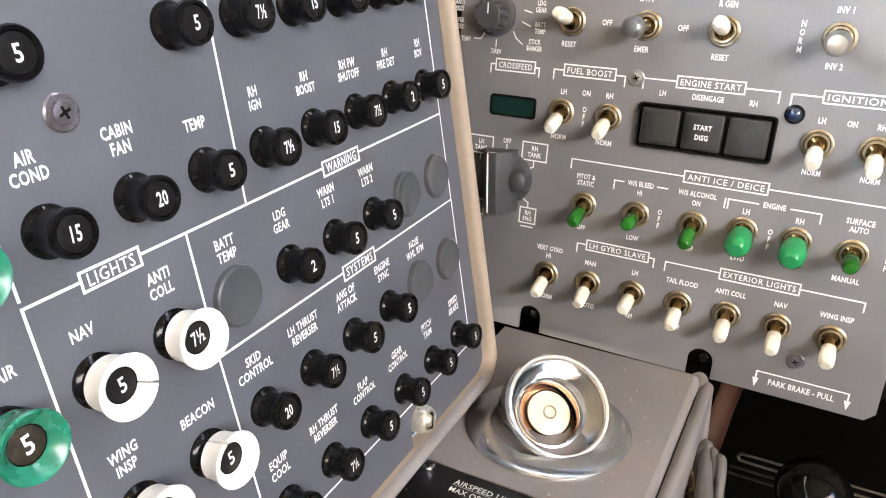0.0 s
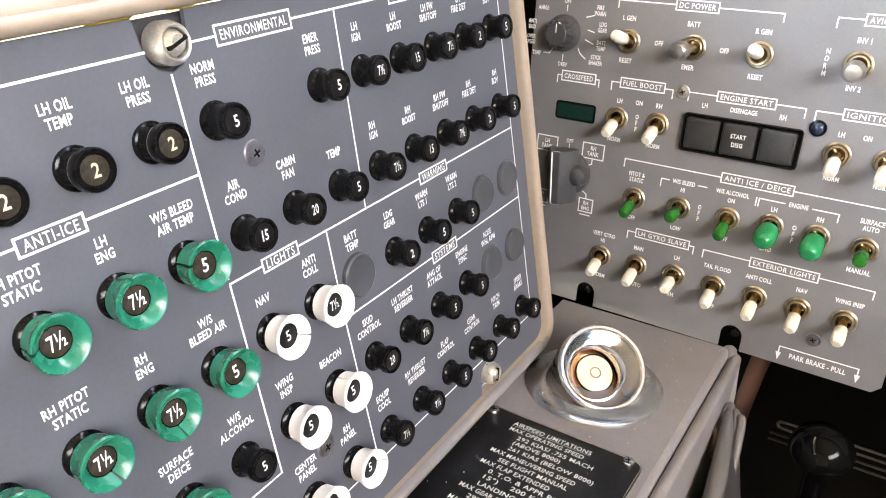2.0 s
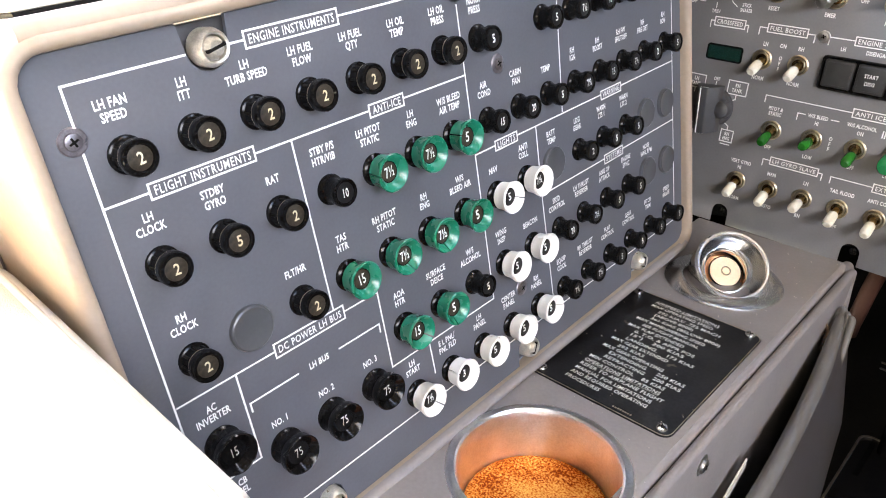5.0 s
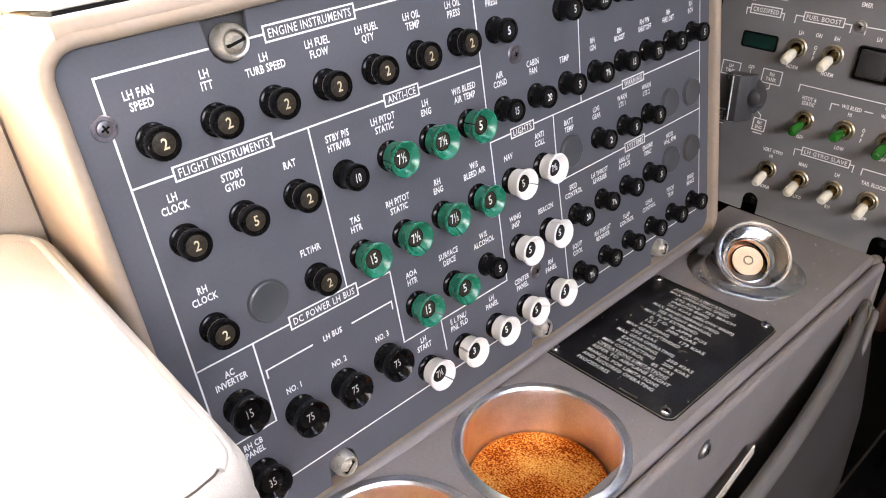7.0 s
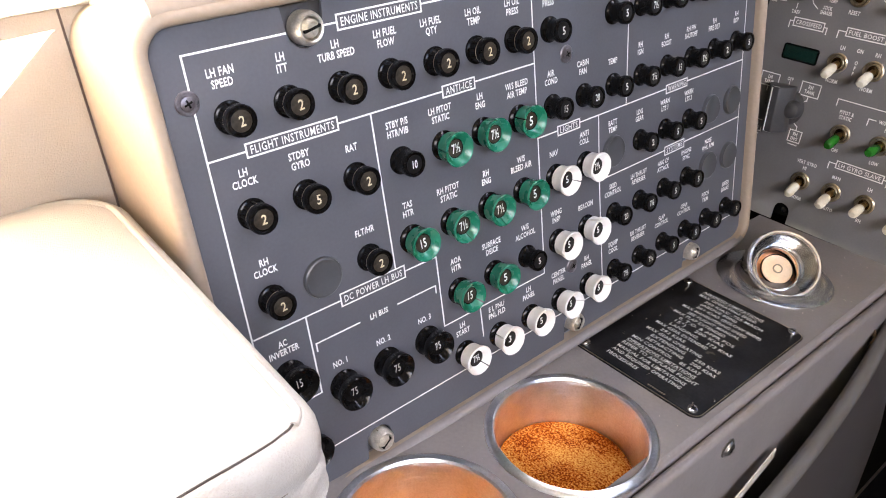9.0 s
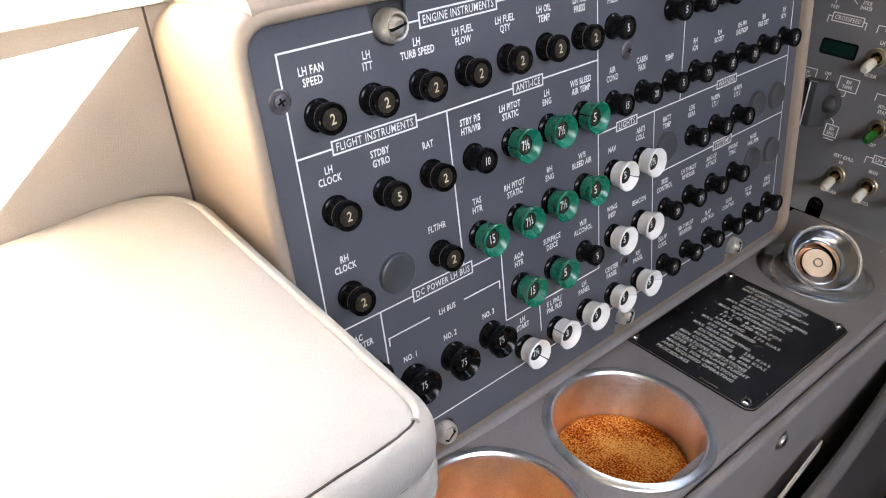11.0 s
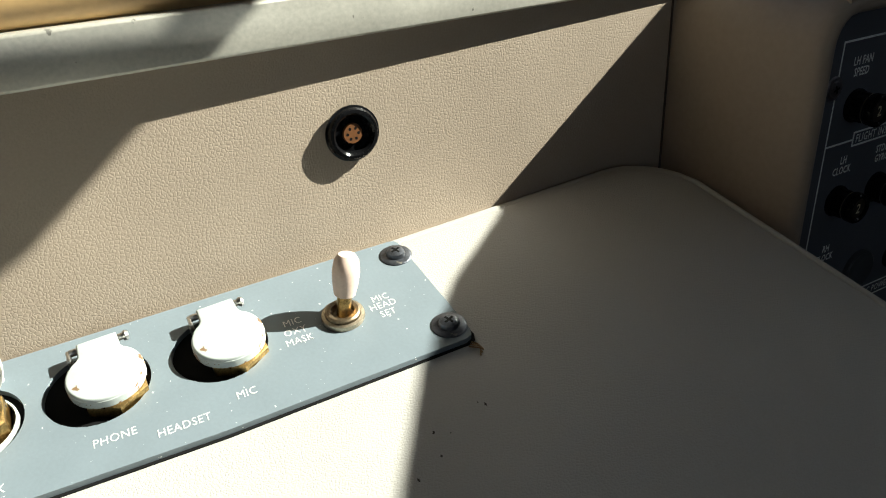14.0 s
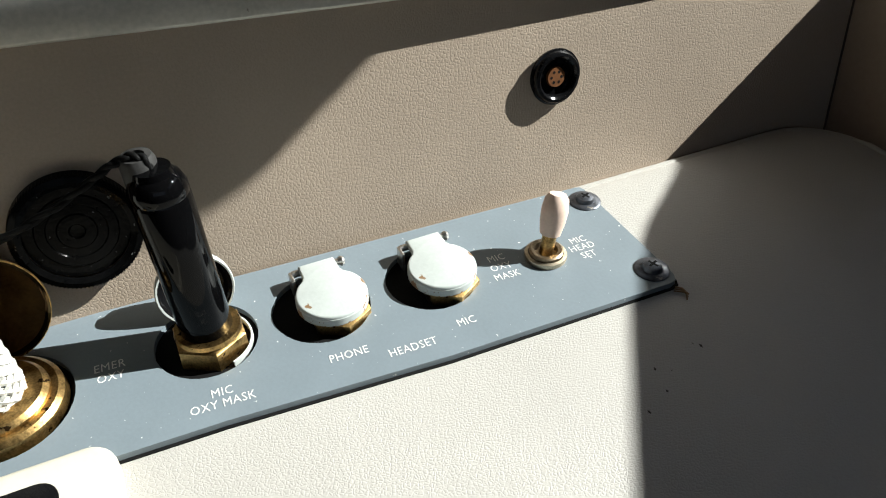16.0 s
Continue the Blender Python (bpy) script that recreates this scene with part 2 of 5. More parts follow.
RUBBER = material("black_rubber", (0.0018, 0.0018, 0.002), 0.06, 0, 0.25, 80, 900, 0.002, (0.05, 0.045, 0.04), 0.0, 300, spec=0.11, rough_vary=0.03)
GLASS_BLUE = material("blue_gauge_face", (0.17, 0.21, 0.36), 0.25, 0, 0.08, 40, 400, 0, coat=0.6)
DISPLAY = material("dark_green_display", (0.004, 0.022, 0.018), 0.15, 0, 0.3, 300, 1500, 0, coat=0.5)
LAMP_BLUE = material("dark_blue_lens", (0.01, 0.025, 0.06), 0.12, 0, 0.2, 200, 900, 0, coat=0.8)
LENS_WARM = material("warm_lamp_lens", (0.80, 0.62, 0.44), 0.2, 0, 0.08, 120, 900, 0, coat=0.4)
KNOB_GREY = material("knob_grey", (0.045, 0.045, 0.048), 0.5, 0, 0.1, 120, 900, 0.04)
CORD = material("black_cord", (0.003, 0.003, 0.003), 0.6, 0, 0.4, 500, 1800, 0.2, (0.06, 0.055, 0.05), 0.08, 900, spec=0.08)
THREAD = material("thread", (0.17, 0.14, 0.115), 0.8, 0, 0.2, 500, 1800, 0.1)
# carpet colour sunk almost to black to carry the shade on the floor
CARPET = material("shade_black_carpet", (0.003, 0.003, 0.003), 0.95, 0, 0.4, 40, 900, 0.3, spec=0.0)
# unseen walls darkened so that less bounced light fills the cockpit
DIM_LINER = material("dim_cabin_liner", (0.12, 0.108, 0.094), 0.75, 0, 0.06, 8, 300, 0.05)
# ceiling left paler than the walls to throw light down on the console
CEILING = material("bounce_headliner", (0.42, 0.40, 0.36), 0.8, 0, 0.06, 8, 300, 0.05)
PALE = material("window_trim_pale", (0.62, 0.58, 0.50), 0.5, 0, 0.06, 12, 400, 0.04)


# ---- shapes ----
def part(name, bm, mat, parent, label=""):
    """One mesh object under a thing or a part."""
    me = bpy.data.meshes.new(name)
    bm.to_mesh(me)
    bm.free()
    return part_of(name, me, mat, parent, label)


def part_of(name, me, mat, parent, label="", m=None):
    if not me.materials:
        me.materials.append(mat)
    ob = new(name, me)
    if parent:
        ob.parent = parent
    if m is not None:
        ob.matrix_local = m
    return tagged(ob, label)


def thing(name, m, label, category, group="", kind=""):
    ob = new(name)
    ob.empty_display_size = 0.01
    ob.matrix_world = m
    return tagged(ob, label, category, group, kind)


def smooth(bm, angle=35):
    for f in bm.faces:
        f.smooth = True
    for e in bm.edges:
        e.smooth = not (len(e.link_faces) == 2 and e.calc_face_angle(0) > radians(angle))
    return bm


def lathe(prof, n=24, start=0.0, gap=0.0, bm=None, m=None):
    """Profile (radius, height) in mm turned round z; gap: degrees left open as a slit."""
    bm = bm or bmesh.new()
    m = m or Matrix.Identity(4)
    closed = gap == 0
    steps = n if closed else n + 1
    rings = []
    for r, z in prof:
        ring = []
        for i in range(steps):
            a = radians(start + gap / 2 + (360 - gap) * i / n)
            ring.append(bm.verts.new(m @ Vector((r * MM * math.cos(a), r * MM * math.sin(a), z * MM))))
        rings.append(ring)
    for a, b in zip(rings, rings[1:]):
        for i in range(n):
            j = (i + 1) % steps
            bm.faces.new((a[i], a[j], b[j], b[i]))
    if not closed:
        for k in (0, n):
            face = [ring[k] for ring in rings]
            bm.faces.new(face if k == 0 else face[::-1])
    bmesh.ops.remove_doubles(bm, verts=bm.verts, dist=1e-6)
    bmesh.ops.recalc_face_normals(bm, faces=bm.faces)
    return smooth(bm)


def box(x0, x1, y0, y1, z0, z1, bevel=0.0, segments=2, bm=None, m=None):
    """A box in mm with rounded edges."""
    own = bmesh.new()
    bmesh.ops.create_cube(own, size=1)
    for v in own.verts:
        v.co = Vector(((x0 + x1) / 2 + v.co.x * (x1 - x0), (y0 + y1) / 2 + v.co.y * (y1 - y0), (z0 + z1) / 2 + v.co.z * (z1 - z0))) * MM
    if bevel:
        bmesh.ops.bevel(own, geom=own.edges[:], offset=bevel * MM, segments=segments, profile=0.5, affect="EDGES")
    smooth(own, 30)
    if m is not None:
        own.transform(m)
    if bm is None:
        return own
    return merge(bm, own)


def merge(bm, other):
    me = bpy.data.meshes.new("join")
    other.to_mesh(me)
    other.free()
    bm.from_mesh(me)
    bpy.data.meshes.remove(me)
    return bm


def slab(points, z0, z1, bevel=0.0, segments=2):
    """A flat piece with the outline points (mm), from z0 to z1."""
    bm = bmesh.new()
    low = [bm.verts.new((x * MM, y * MM, z0 * MM)) for x, y in points]
    high = [bm.verts.new((x * MM, y * MM, z1 * MM)) for x, y in points]
    bm.faces.new(low[::-1])
    top = bm.faces.new(high)
    n = len(points)
    for i in range(n):
        bm.faces.new((low[i], low[(i + 1) % n], high[(i + 1) % n], high[i]))
    bmesh.ops.recalc_face_normals(bm, faces=bm.faces)
    if bevel:
        bmesh.ops.bevel(bm, geom=list(top.edges), offset=bevel * MM, segments=segments, profile=0.5, affect="EDGES")
    return smooth(bm, 30)


def rounded(x0, x1, y0, y1, r, n=6):
    pts = []
    for cx, cy, a0 in ((x1 - r, y1 - r, 0), (x0 + r, y1 - r, 90), (x0 + r, y0 + r, 180), (x1 - r, y0 + r, 270)):
        for i in range(n + 1):
            a = radians(a0 + 90 * i / n)
            pts.append((cx + r * math.cos(a), cy + r * math.sin(a)))
    return pts


def ring_slab(x0, x1, y0, y1, w, z0, z1):
    """A thin rectangular outline of width w."""
    bm = bmesh.new()
    for a in ((x0, x1, y0, y0 + w), (x0, x1, y1 - w, y1), (x0, x0 + w, y0 + w, y1 - w), (x1 - w, x1, y0 + w, y1 - w)):
        box(*a, z0, z1, bm=bm)
    return bm


def sweep(path, section, closed_section=True, cap=True, sizes=None):
    """A section (side, up) in mm carried along a path of points (x, y, z) in mm, side lying level."""
    bm = bmesh.new()
    rings = []
    pts = [Vector(p) for p in path]
    for i, p in enumerate(pts):
        way = (pts[min(i + 1, len(pts) - 1)] - pts[max(i - 1, 0)]).normalized()
        side = way.cross(Vector((0, 0, 1)))
        side = side.normalized() if side.length > 1e-4 else Vector((1, 0, 0))
        up = side.cross(way)
        k = sizes[i] if sizes else 1.0
        rings.append([bm.verts.new((p + side * a * k + up * b * k) * MM) for a, b in section])
    k = len(section)
    for a, b in zip(rings, rings[1:]):
        for i in range(k if closed_section else k - 1):
            bm.faces.new((a[i], a[(i + 1) % k], b[(i + 1) % k], b[i]))
    if cap and closed_section:
        bm.faces.new(rings[0][::-1])
        bm.faces.new(rings[-1])
    bmesh.ops.recalc_face_normals(bm, faces=bm.faces)
    return smooth(bm, 40)


def circle(r, n=10, squash=1.0):
    return [(r * math.cos(2 * math.pi * i / n), r * squash * math.sin(2 * math.pi * i / n)) for i in range(n)]


def tube(path, r, n=10):
    """A round rod along a path of points (mm), its section carried without twist."""
    bm = bmesh.new()
    pts = [Vector(p) for p in path]
    rings, side = [], None
    for i, p in enumerate(pts):
        way = (pts[min(i + 1, len(pts) - 1)] - pts[max(i - 1, 0)]).normalized()
        if side is None:
            side = way.orthogonal()
        side = (side - way * side.dot(way)).normalized()
        up = way.cross(side)
        rings.append([bm.verts.new((p + side * a + up * b) * MM) for a, b in circle(r, n)])
    for a, b in zip(rings, rings[1:]):
        for i in range(n):
            bm.faces.new((a[i], a[(i + 1) % n], b[(i + 1) % n], b[i]))
    bm.faces.new(rings[0][::-1])
    bm.faces.new(rings[-1])
    bmesh.ops.recalc_face_normals(bm, faces=bm.faces)
    return smooth(bm, 50)


def curve(path, steps=5):
    """A smooth run of points through the given ones."""
    pts = [Vector(p) for p in path]
    out = []
    for i in range(len(pts) - 1):
        a, b, c, d = pts[max(i - 1, 0)], pts[i], pts[i + 1], pts[min(i + 2, len(pts) - 1)]
        for k in range(steps):
            t = k / steps
            out.append(0.5 * (2 * b + (c - a) * t + (2 * a - 5 * b + 4 * c - d) * t * t + (3 * b - a - 3 * c + d) * t ** 3))
    return out + [pts[-1]]


def hole_plate(x0, x1, y0, y1, cx, cy, r, z=0.0, n=40, bm=None):
    """A rectangle with a round hole."""
    bm = bm or bmesh.new()
    angles = [2 * math.pi * i / n for i in range(n)]
    angles += [math.atan2(y - cy, x - cx) % (2 * math.pi) for x in (x0, x1) for y in (y0, y1)]
    angles = sorted(set(angles))
    inner, outer = [], []
    for a in angles:
        c, s = math.cos(a), math.sin(a)
        t = min([(x1 - cx) / c if c > 1e-9 else 1e9, (x0 - cx) / c if c < -1e-9 else 1e9, (y1 - cy) / s if s > 1e-9 else 1e9, (y0 - cy) / s if s < -1e-9 else 1e9])
        inner.append(bm.verts.new(Vector((cx + r * c, cy + r * s, z)) * MM))
        outer.append(bm.verts.new(Vector((cx + t * c, cy + t * s, z)) * MM))
    k = len(angles)
    for i in range(k):
        j = (i + 1) % k
        bm.faces.new((inner[i], outer[i], outer[j], inner[j]))
    return bm


LETTERS = {}


def lettering(text, x, y, height, mat, parent, z=0.15, turn=0.0, width=0.0, squeeze=0.74, name="lettering", bold=0.026, space=1.06):
    """Words in the built-in font, centred at (x, y) mm, capitals of the given height; width 0 keeps a narrow face."""
    key = (text, bold, space)
    if key not in LETTERS:
        data = bpy.data.curves.new("letters", "FONT")
        data.body, data.size, data.align_x, data.align_y, data.resolution_u = text, 1.0, "CENTER", "CENTER", 2
        data.offset, data.extrude, data.space_character, data.fill_mode = bold, 0.0, space, "FRONT"
        ob = new("letters", data)
        me = bpy.data.meshes.new_from_object(ob.evaluated_get(bpy.context.evaluated_depsgraph_get()))
        bpy.data.objects.remove(ob)
        bpy.data.curves.remove(data)
        xs, ys = [v.co.x for v in me.vertices], [v.co.y for v in me.vertices]
        cx, cy = (min(xs) + max(xs)) / 2, (min(ys) + max(ys)) / 2
        me.transform(Matrix.Translation((-cx, -cy, 0)))
        me.name = "lettering"
        LETTERS[key] = (me, max(xs) - min(xs), min(max(ys) - min(ys), 0.71 + 2 * bold))
    me, w, h = LETTERS[key]
    sy = height * MM / h
    sx = width * MM / w if width else sy * squeeze
    m = Matrix.Translation((x * MM, y * MM, z * MM)) @ Matrix.Rotation(radians(turn), 4, "Z") @ Matrix.Diagonal((sx, sy, MM, 1))
    shared = me if (not me.materials or me.materials[0] == mat) else me.copy()
    if shared is not me:
        shared.materials.clear()
    return part_of(name, shared, mat, parent, "", m)


def words(text, x, y, height, parent, mat=None, gap=1.28, **more):
    """Several lines, parted by a slash mark |, centred on (x, y)."""
    rows = text.split("|")
    for i, row in enumerate(rows):
        lettering(row, x, y + ((len(rows) - 1) / 2 - i) * height * gap, height, mat or INK, parent, **more)


def rule(parent, x0, y0, x1, y1, w=0.78, mat=None, z=0.12):
    """A printed line between two points (mm)."""
    a, b = Vector((x0, y0)), Vector((x1, y1))
    d = (b - a).normalized() * (w / 2)
    s = Vector((-d.y, d.x))
    pts = [a - d - s, b + d - s, b + d + s, a - d + s]
    bm = bmesh.new()
    bm.faces.new([bm.verts.new((p.x * MM, p.y * MM, z * MM)) for p in pts])
    return part("printed_line", bm, mat or INK, parent)


def title(text, parent, x0, x1, y0, y1, height, w=0.8, mat_back=None):
    """A boxed heading over a printed line."""
    part("title_box", ring_slab(x0, x1, y0, y1, w, 0.1, 0.16), INK, parent)
    part("title_back", box(x0 + w, x1 - w, y0 + w, y1 - w, 0.05, 0.13), mat_back, parent)
    lettering(text, (x0 + x1) / 2, (y0 + y1) / 2, height, INK, parent, width=(x1 - x0) - 4.2, z=0.2, space=1.12, bold=0.012)


def screw(m, r, mat, label, cross=True, slot=0.0, height=1.4, washer=0.0, name="screw"):
    """A machine screw with a cut head; washer: its ring's radius."""
    top = thing(name, m, label, "screw", "screws")
    head = part("head", lathe([(0, height), (r * 0.55, height), (r * 0.86, height * 0.8), (r, height * 0.35), (r, 0)], 20), mat, top)
    if cross:
        for a in (20, 110):
            part("recess", box(-r * 0.52, r * 0.52, -r * 0.12, r * 0.12, height - 0.2, height + 0.04, m=Matrix.Rotation(radians(a), 4, "Z")), BLACK_MATT, head)
    else:
        part("slot", box(-r * 0.84, r * 0.84, -r * 0.13, r * 0.13, height * 0.75, height + 0.04, m=Matrix.Rotation(radians(slot), 4, "Z")), BLACK_MATT, head)
    if washer:
        part("washer", lathe([(r * 0.9, 0.1), (r * 0.9, 0.75), (washer * 0.9, 0.7), (washer, 0.3), (washer, 0.0)], 24), mat, top)
    return top


# ---- large structure ----
def structure(name, bm, mat, m, label, category):
    ob = part(name, bm, mat, None)
    ob.matrix_world = m
    return tagged(ob, label, category, kind="structure")


LEVEL = Matrix.Identity(4)
structure("floor", box(-300, 1300, -1400, 1200, 60, 100), CARPET, LEVEL, "carpeted cockpit floor, coloured near-black for the deep shade", "floor")
structure("ceiling", box(-300, 1300, -1400, 500, 1700, 1740), CEILING, LEVEL, "unseen ceiling liner, kept pale to bounce light down", "ceiling")
structure("wall_back", box(-300, 1300, -1440, -1400, 60, 1740), DIM_LINER, LEVEL, "unseen rear cabin bulkhead, liner darkened to cut bounce light", "wall")
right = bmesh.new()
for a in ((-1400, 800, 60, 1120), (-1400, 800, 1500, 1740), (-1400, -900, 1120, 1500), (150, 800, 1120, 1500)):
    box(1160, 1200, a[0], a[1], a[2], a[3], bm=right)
structure("wall_right", right, DIM_LINER, LEVEL, "unseen cabin side wall with a window opening, liner darkened to cut bounce light", "wall")
# unseen front wall: panel body, crown and header, outlined to cast the sun patch's edges
crown = [(-300, 75), (1250, 75), (1250, 320), (900, 430), (500, 500), (298, 464), (247, 450), (218, 442), (189, 429), (144, 403), (110, 406), (-300, 406)]
front = bmesh.new()
verts = [[front.verts.new(Vector((x, y, z)) * MM) for x, z in crown] for y in (478, 560)]
front.faces.new(verts[0])
front.faces.new(verts[1][::-1])
for i in range(len(crown)):
    j = (i + 1) % len(crown)
    front.faces.new((verts[0][i], verts[1][i], verts[1][j], verts[0][j]))
# slot added above the header's lower lip to let sun onto the window trim
for piece in ([(-300, 1100), (-300, 576), (189, 575), (189, 1100)],
              [(190, 575), (208, 575), (214, 580), (221, 591), (235, 620), (265, 665), (300, 700), (300, 797), (265, 744), (235, 677), (221, 646), (208, 617), (197, 592)],
              [(189, 665), (208, 710), (235, 770), (265, 837), (300, 890), (300, 1100), (189, 1100)],
              [(300, 700), (320, 720), (900, 720), (1250, 640), (1250, 1100), (300, 1100)]):
    verts = [[front.verts.new(Vector((x, y, z)) * MM) for x, z in piece] for y in (478, 500)]
    front.faces.new(verts[0])
    front.faces.new(verts[1][::-1])
    for i in range(len(piece)):
        j = (i + 1) % len(piece)
        front.faces.new((verts[0][i], verts[1][i], verts[1][j], verts[0][j]))
bmesh.ops.recalc_face_normals(front, faces=front.faces)
box(-300, 1250, 512, 560, -250, 75, bm=front)
structure("wall_front", front, BLACK_MATT, CAB, "unseen dark front wall, its edges shaped to outline the sun patch", "wall")
structure("footwell", box(-300, 1250, 760, 790, -860, 260), SHADE_BLACK, CAB, "footwell bulkhead under the instrument panel, coloured near-black for shade", "wall")
# unseen wall added where sky light leaked in beside the switch panel
structure("footwell_side", box(-110, -71, 380, 760, -860, 245), SHADE_BLACK, CAB, "unseen near-black wall added to close a sky light leak", "wall")
# unseen lid added to shut the open sky off the footwell
structure("glareshield", box(-300, 1250, 561, 790, 262, 290), BLACK_MATT, CAB, "unseen black cover added to keep sky light out of the footwell", "wall")

left = box(-40, 0, -900, 0, -700, 18, 0)
left.transform(Matrix(((0, 1, 0, 0), (0, 0, 1, 0), (1, 0, 0, 0), (0, 0, 0, 1))))
structure("wall_left", left, TAN, SIDE, "grained tan leather sidewall with hard sun and shade", "wall")
upper = bmesh.new()
box(-900, 600, 240, 1000, -60, -20, bm=upper)
box(-900, -780, 30, 240, -60, -20, bm=upper)
# forward box added to keep sky light off the switch panel's left end
box(300, 600, 26, 240, -60, -20, bm=upper)
structure("wall_left_upper", upper, DIM_LINER, SIDE, "unseen cabin lining above the side window, darkened to cut bounce light", "wall")

sill = thing("window_sill", SIDE, "scuffed grey metal sill strip under the side window", "sill", kind="structure")
strip = slab([(-900, -40), (-5, -40), (-5, 3.6), (-275, 9.0), (-900, 9.0)], 16.5, 31)
strip.transform(Matrix(((1, 0, 0, 0), (0, 0, 1, 0), (0, 1, 0, 0), (0, 0, 0, 1))))
bmesh.ops.recalc_face_normals(strip, faces=strip.faces)
bmesh.ops.bevel(strip, geom=strip.edges[:], offset=1.0 * MM, segments=2, profile=0.5, affect="EDGES")
part("strip", strip, SILL, sill)
part("trim", sweep([(-900, 0, 0), (-19, 0, 0)], [(-4 + 11 * math.cos(radians(a)), 40 + 11 * math.sin(radians(a))) for a in range(-90, 91, 15)] + [(-60, 52), (-60, 31)]), TRIM_WARM, sill, "warm yellow rounded window trim")
for ob in sill.children:
    if ob.name.startswith("trim"):
        # the trim's section lies across the sill
        ob.matrix_local = Matrix(((1, 0, 0, 0), (0, 0, 1, 0), (0, -1, 0, 0), (0, 0, 0, 1)))

# ---- the housing round the breaker panel ----
U0, U1, V0, V1 = -11.5, 376.0, -208.0, 10.0


def bezel(x0, x1, y0, y1, r, prof, n=6):
    """A frame whose profile (outward, height) runs round a rectangle with rounded corners."""
    bm = bmesh.new()
    rings = []
    for d, z in prof:
        rr = max(r + d, 0.5)
        rings.append([bm.verts.new((x * MM, y * MM, z * MM)) for x, y in rounded(x0 - d, x1 + d, y0 - d, y1 + d, rr, n)])
    k = len(rings[0])
    for a, b in zip(rings, rings[1:]):
        for i in range(k):
            bm.faces.new((a[i], a[(i + 1) % k], b[(i + 1) % k], b[i]))
    bmesh.ops.recalc_face_normals(bm, faces=bm.faces)
    return smooth(bm, 50)


housing = thing("panel_housing", PAN, "tan moulded housing framing the circuit breaker panel", "housing", kind="structure")
surround = part("surround", bezel(U0, U1, V0 + 1.5, V1, 9, [(0.4, -4), (0.4, 2.5), (0.9, 4.6), (2.2, 6.0), (3.6, 6.4), (5.2, 5.6), (6.4, 3.4), (7.0, 0), (7.2, -70)]), HOUSING, housing)
# bottom rail coloured mauve for its duller light; the moulding is one paint
surround.data.materials.append(MAUVE)
for face in surround.data.polygons:
    if face.center.y < (V0 + 1.0) * MM:
        face.material_index = 1
part("wall_joint", box(-19.7, -18.8, -120, 17, -64.4, -63.6), material("brown_joint", (0.05, 0.03, 0.022), 0.8, 0, 0.3, 60, 900, 0.1), housing, "dark joint at the leather sidewall")
roll = [(15.2 + 5.6 * math.cos(radians(a)), -0.6 + 5.6 * math.sin(radians(a))) for a in range(-30, 151, 15)]
part("top_roll", sweep([(-8, 0, 0), (395, 0, 0)], [(z, v) for v, z in roll] + [(-70, 12.5), (-70, 20.4)]), HOUSING, housing, "tan rounded top edge").matrix_local = Matrix(((1, 0, 0, 0), (0, 0, 1, 0), (0, -1, 0, 0), (0, 0, 0, 1)))
part("ledge_joint", box(-4, 395, 20.4, 21.8, -30, -4.5), BLACK_MATT, housing)
part("top_ledge", box(-4, 395, 21.8, 24.4, -110, -5.0, 1.0), PALE, housing, "pale top ledge under the side window")
SEAL = material("yellow_seal", (0.45, 0.30, 0.02), 0.6, 0, 0.2, 120, 900, 0.1)
part("yellow_seal", box(150, 164, 9.8, 11.2, -1.0, 1.6, 0.6), SEAL, housing, "yellow sealant line")
part("yellow_seal", box(176, 186, 9.8, 11.2, -1.0, 1.6, 0.6), SEAL, housing, "yellow sealant line")

# ---- circuit breaker panel ----
panel = thing("breaker_panel", PAN, "dark blue-grey breaker panel with white printed legends", "panel")
NOTCH_TOP, NOTCH_LOW = (49.6, 172.9, 321.4), (51.2, 194.1, 314.0)
outline = []
r = 8.0
for i in range(7):
    a = radians(90 - 90 * i / 6)
    outline.append((U1 - r + r * math.cos(a), V1 - r + r * math.sin(a)))
for i in range(7):
    a = radians(-90 * i / 6)
    outline.append((U1 - r + r * math.cos(a), V0 + r + r * math.sin(a)))
for u in reversed(NOTCH_LOW):
    outline += [(u + 8.2, V0)] + [(u + 7.4 * math.cos(radians(a)), V0 + 9.5 + 7.4 * math.sin(radians(a))) for a in range(0, 181, 30)] + [(u - 8.2, V0)]
for i in range(7):
    a = radians(270 - 90 * i / 6)
    outline.append((U0 + r + r * math.cos(a), V0 + r + r * math.sin(a)))
for i in range(7):
    a = radians(180 - 90 * i / 6)
    outline.append((U0 + r + r * math.cos(a), V1 - r + r * math.sin(a)))
for u in NOTCH_TOP:
    outline += [(u - 9.2, V1)] + [(u + 8.2 * math.cos(radians(a)), V1 - 9.0 - 8.2 * math.sin(radians(180 - a))) for a in range(180, -1, -30)] + [(u + 9.2, V1)]
part("plate", slab(outline[::-1], -1.8, 0.0), PANEL_GREY, panel)
part("backing", box(U0 + 1, U1 - 1, V0 + 1, V1 - 1, -9, -5), KNOB_GREY, panel)

COL = [12.6 + 24.40 * i for i in range(15)]
ROW = [-24.8, -63.4, -101.8, -140.0, -177.6]

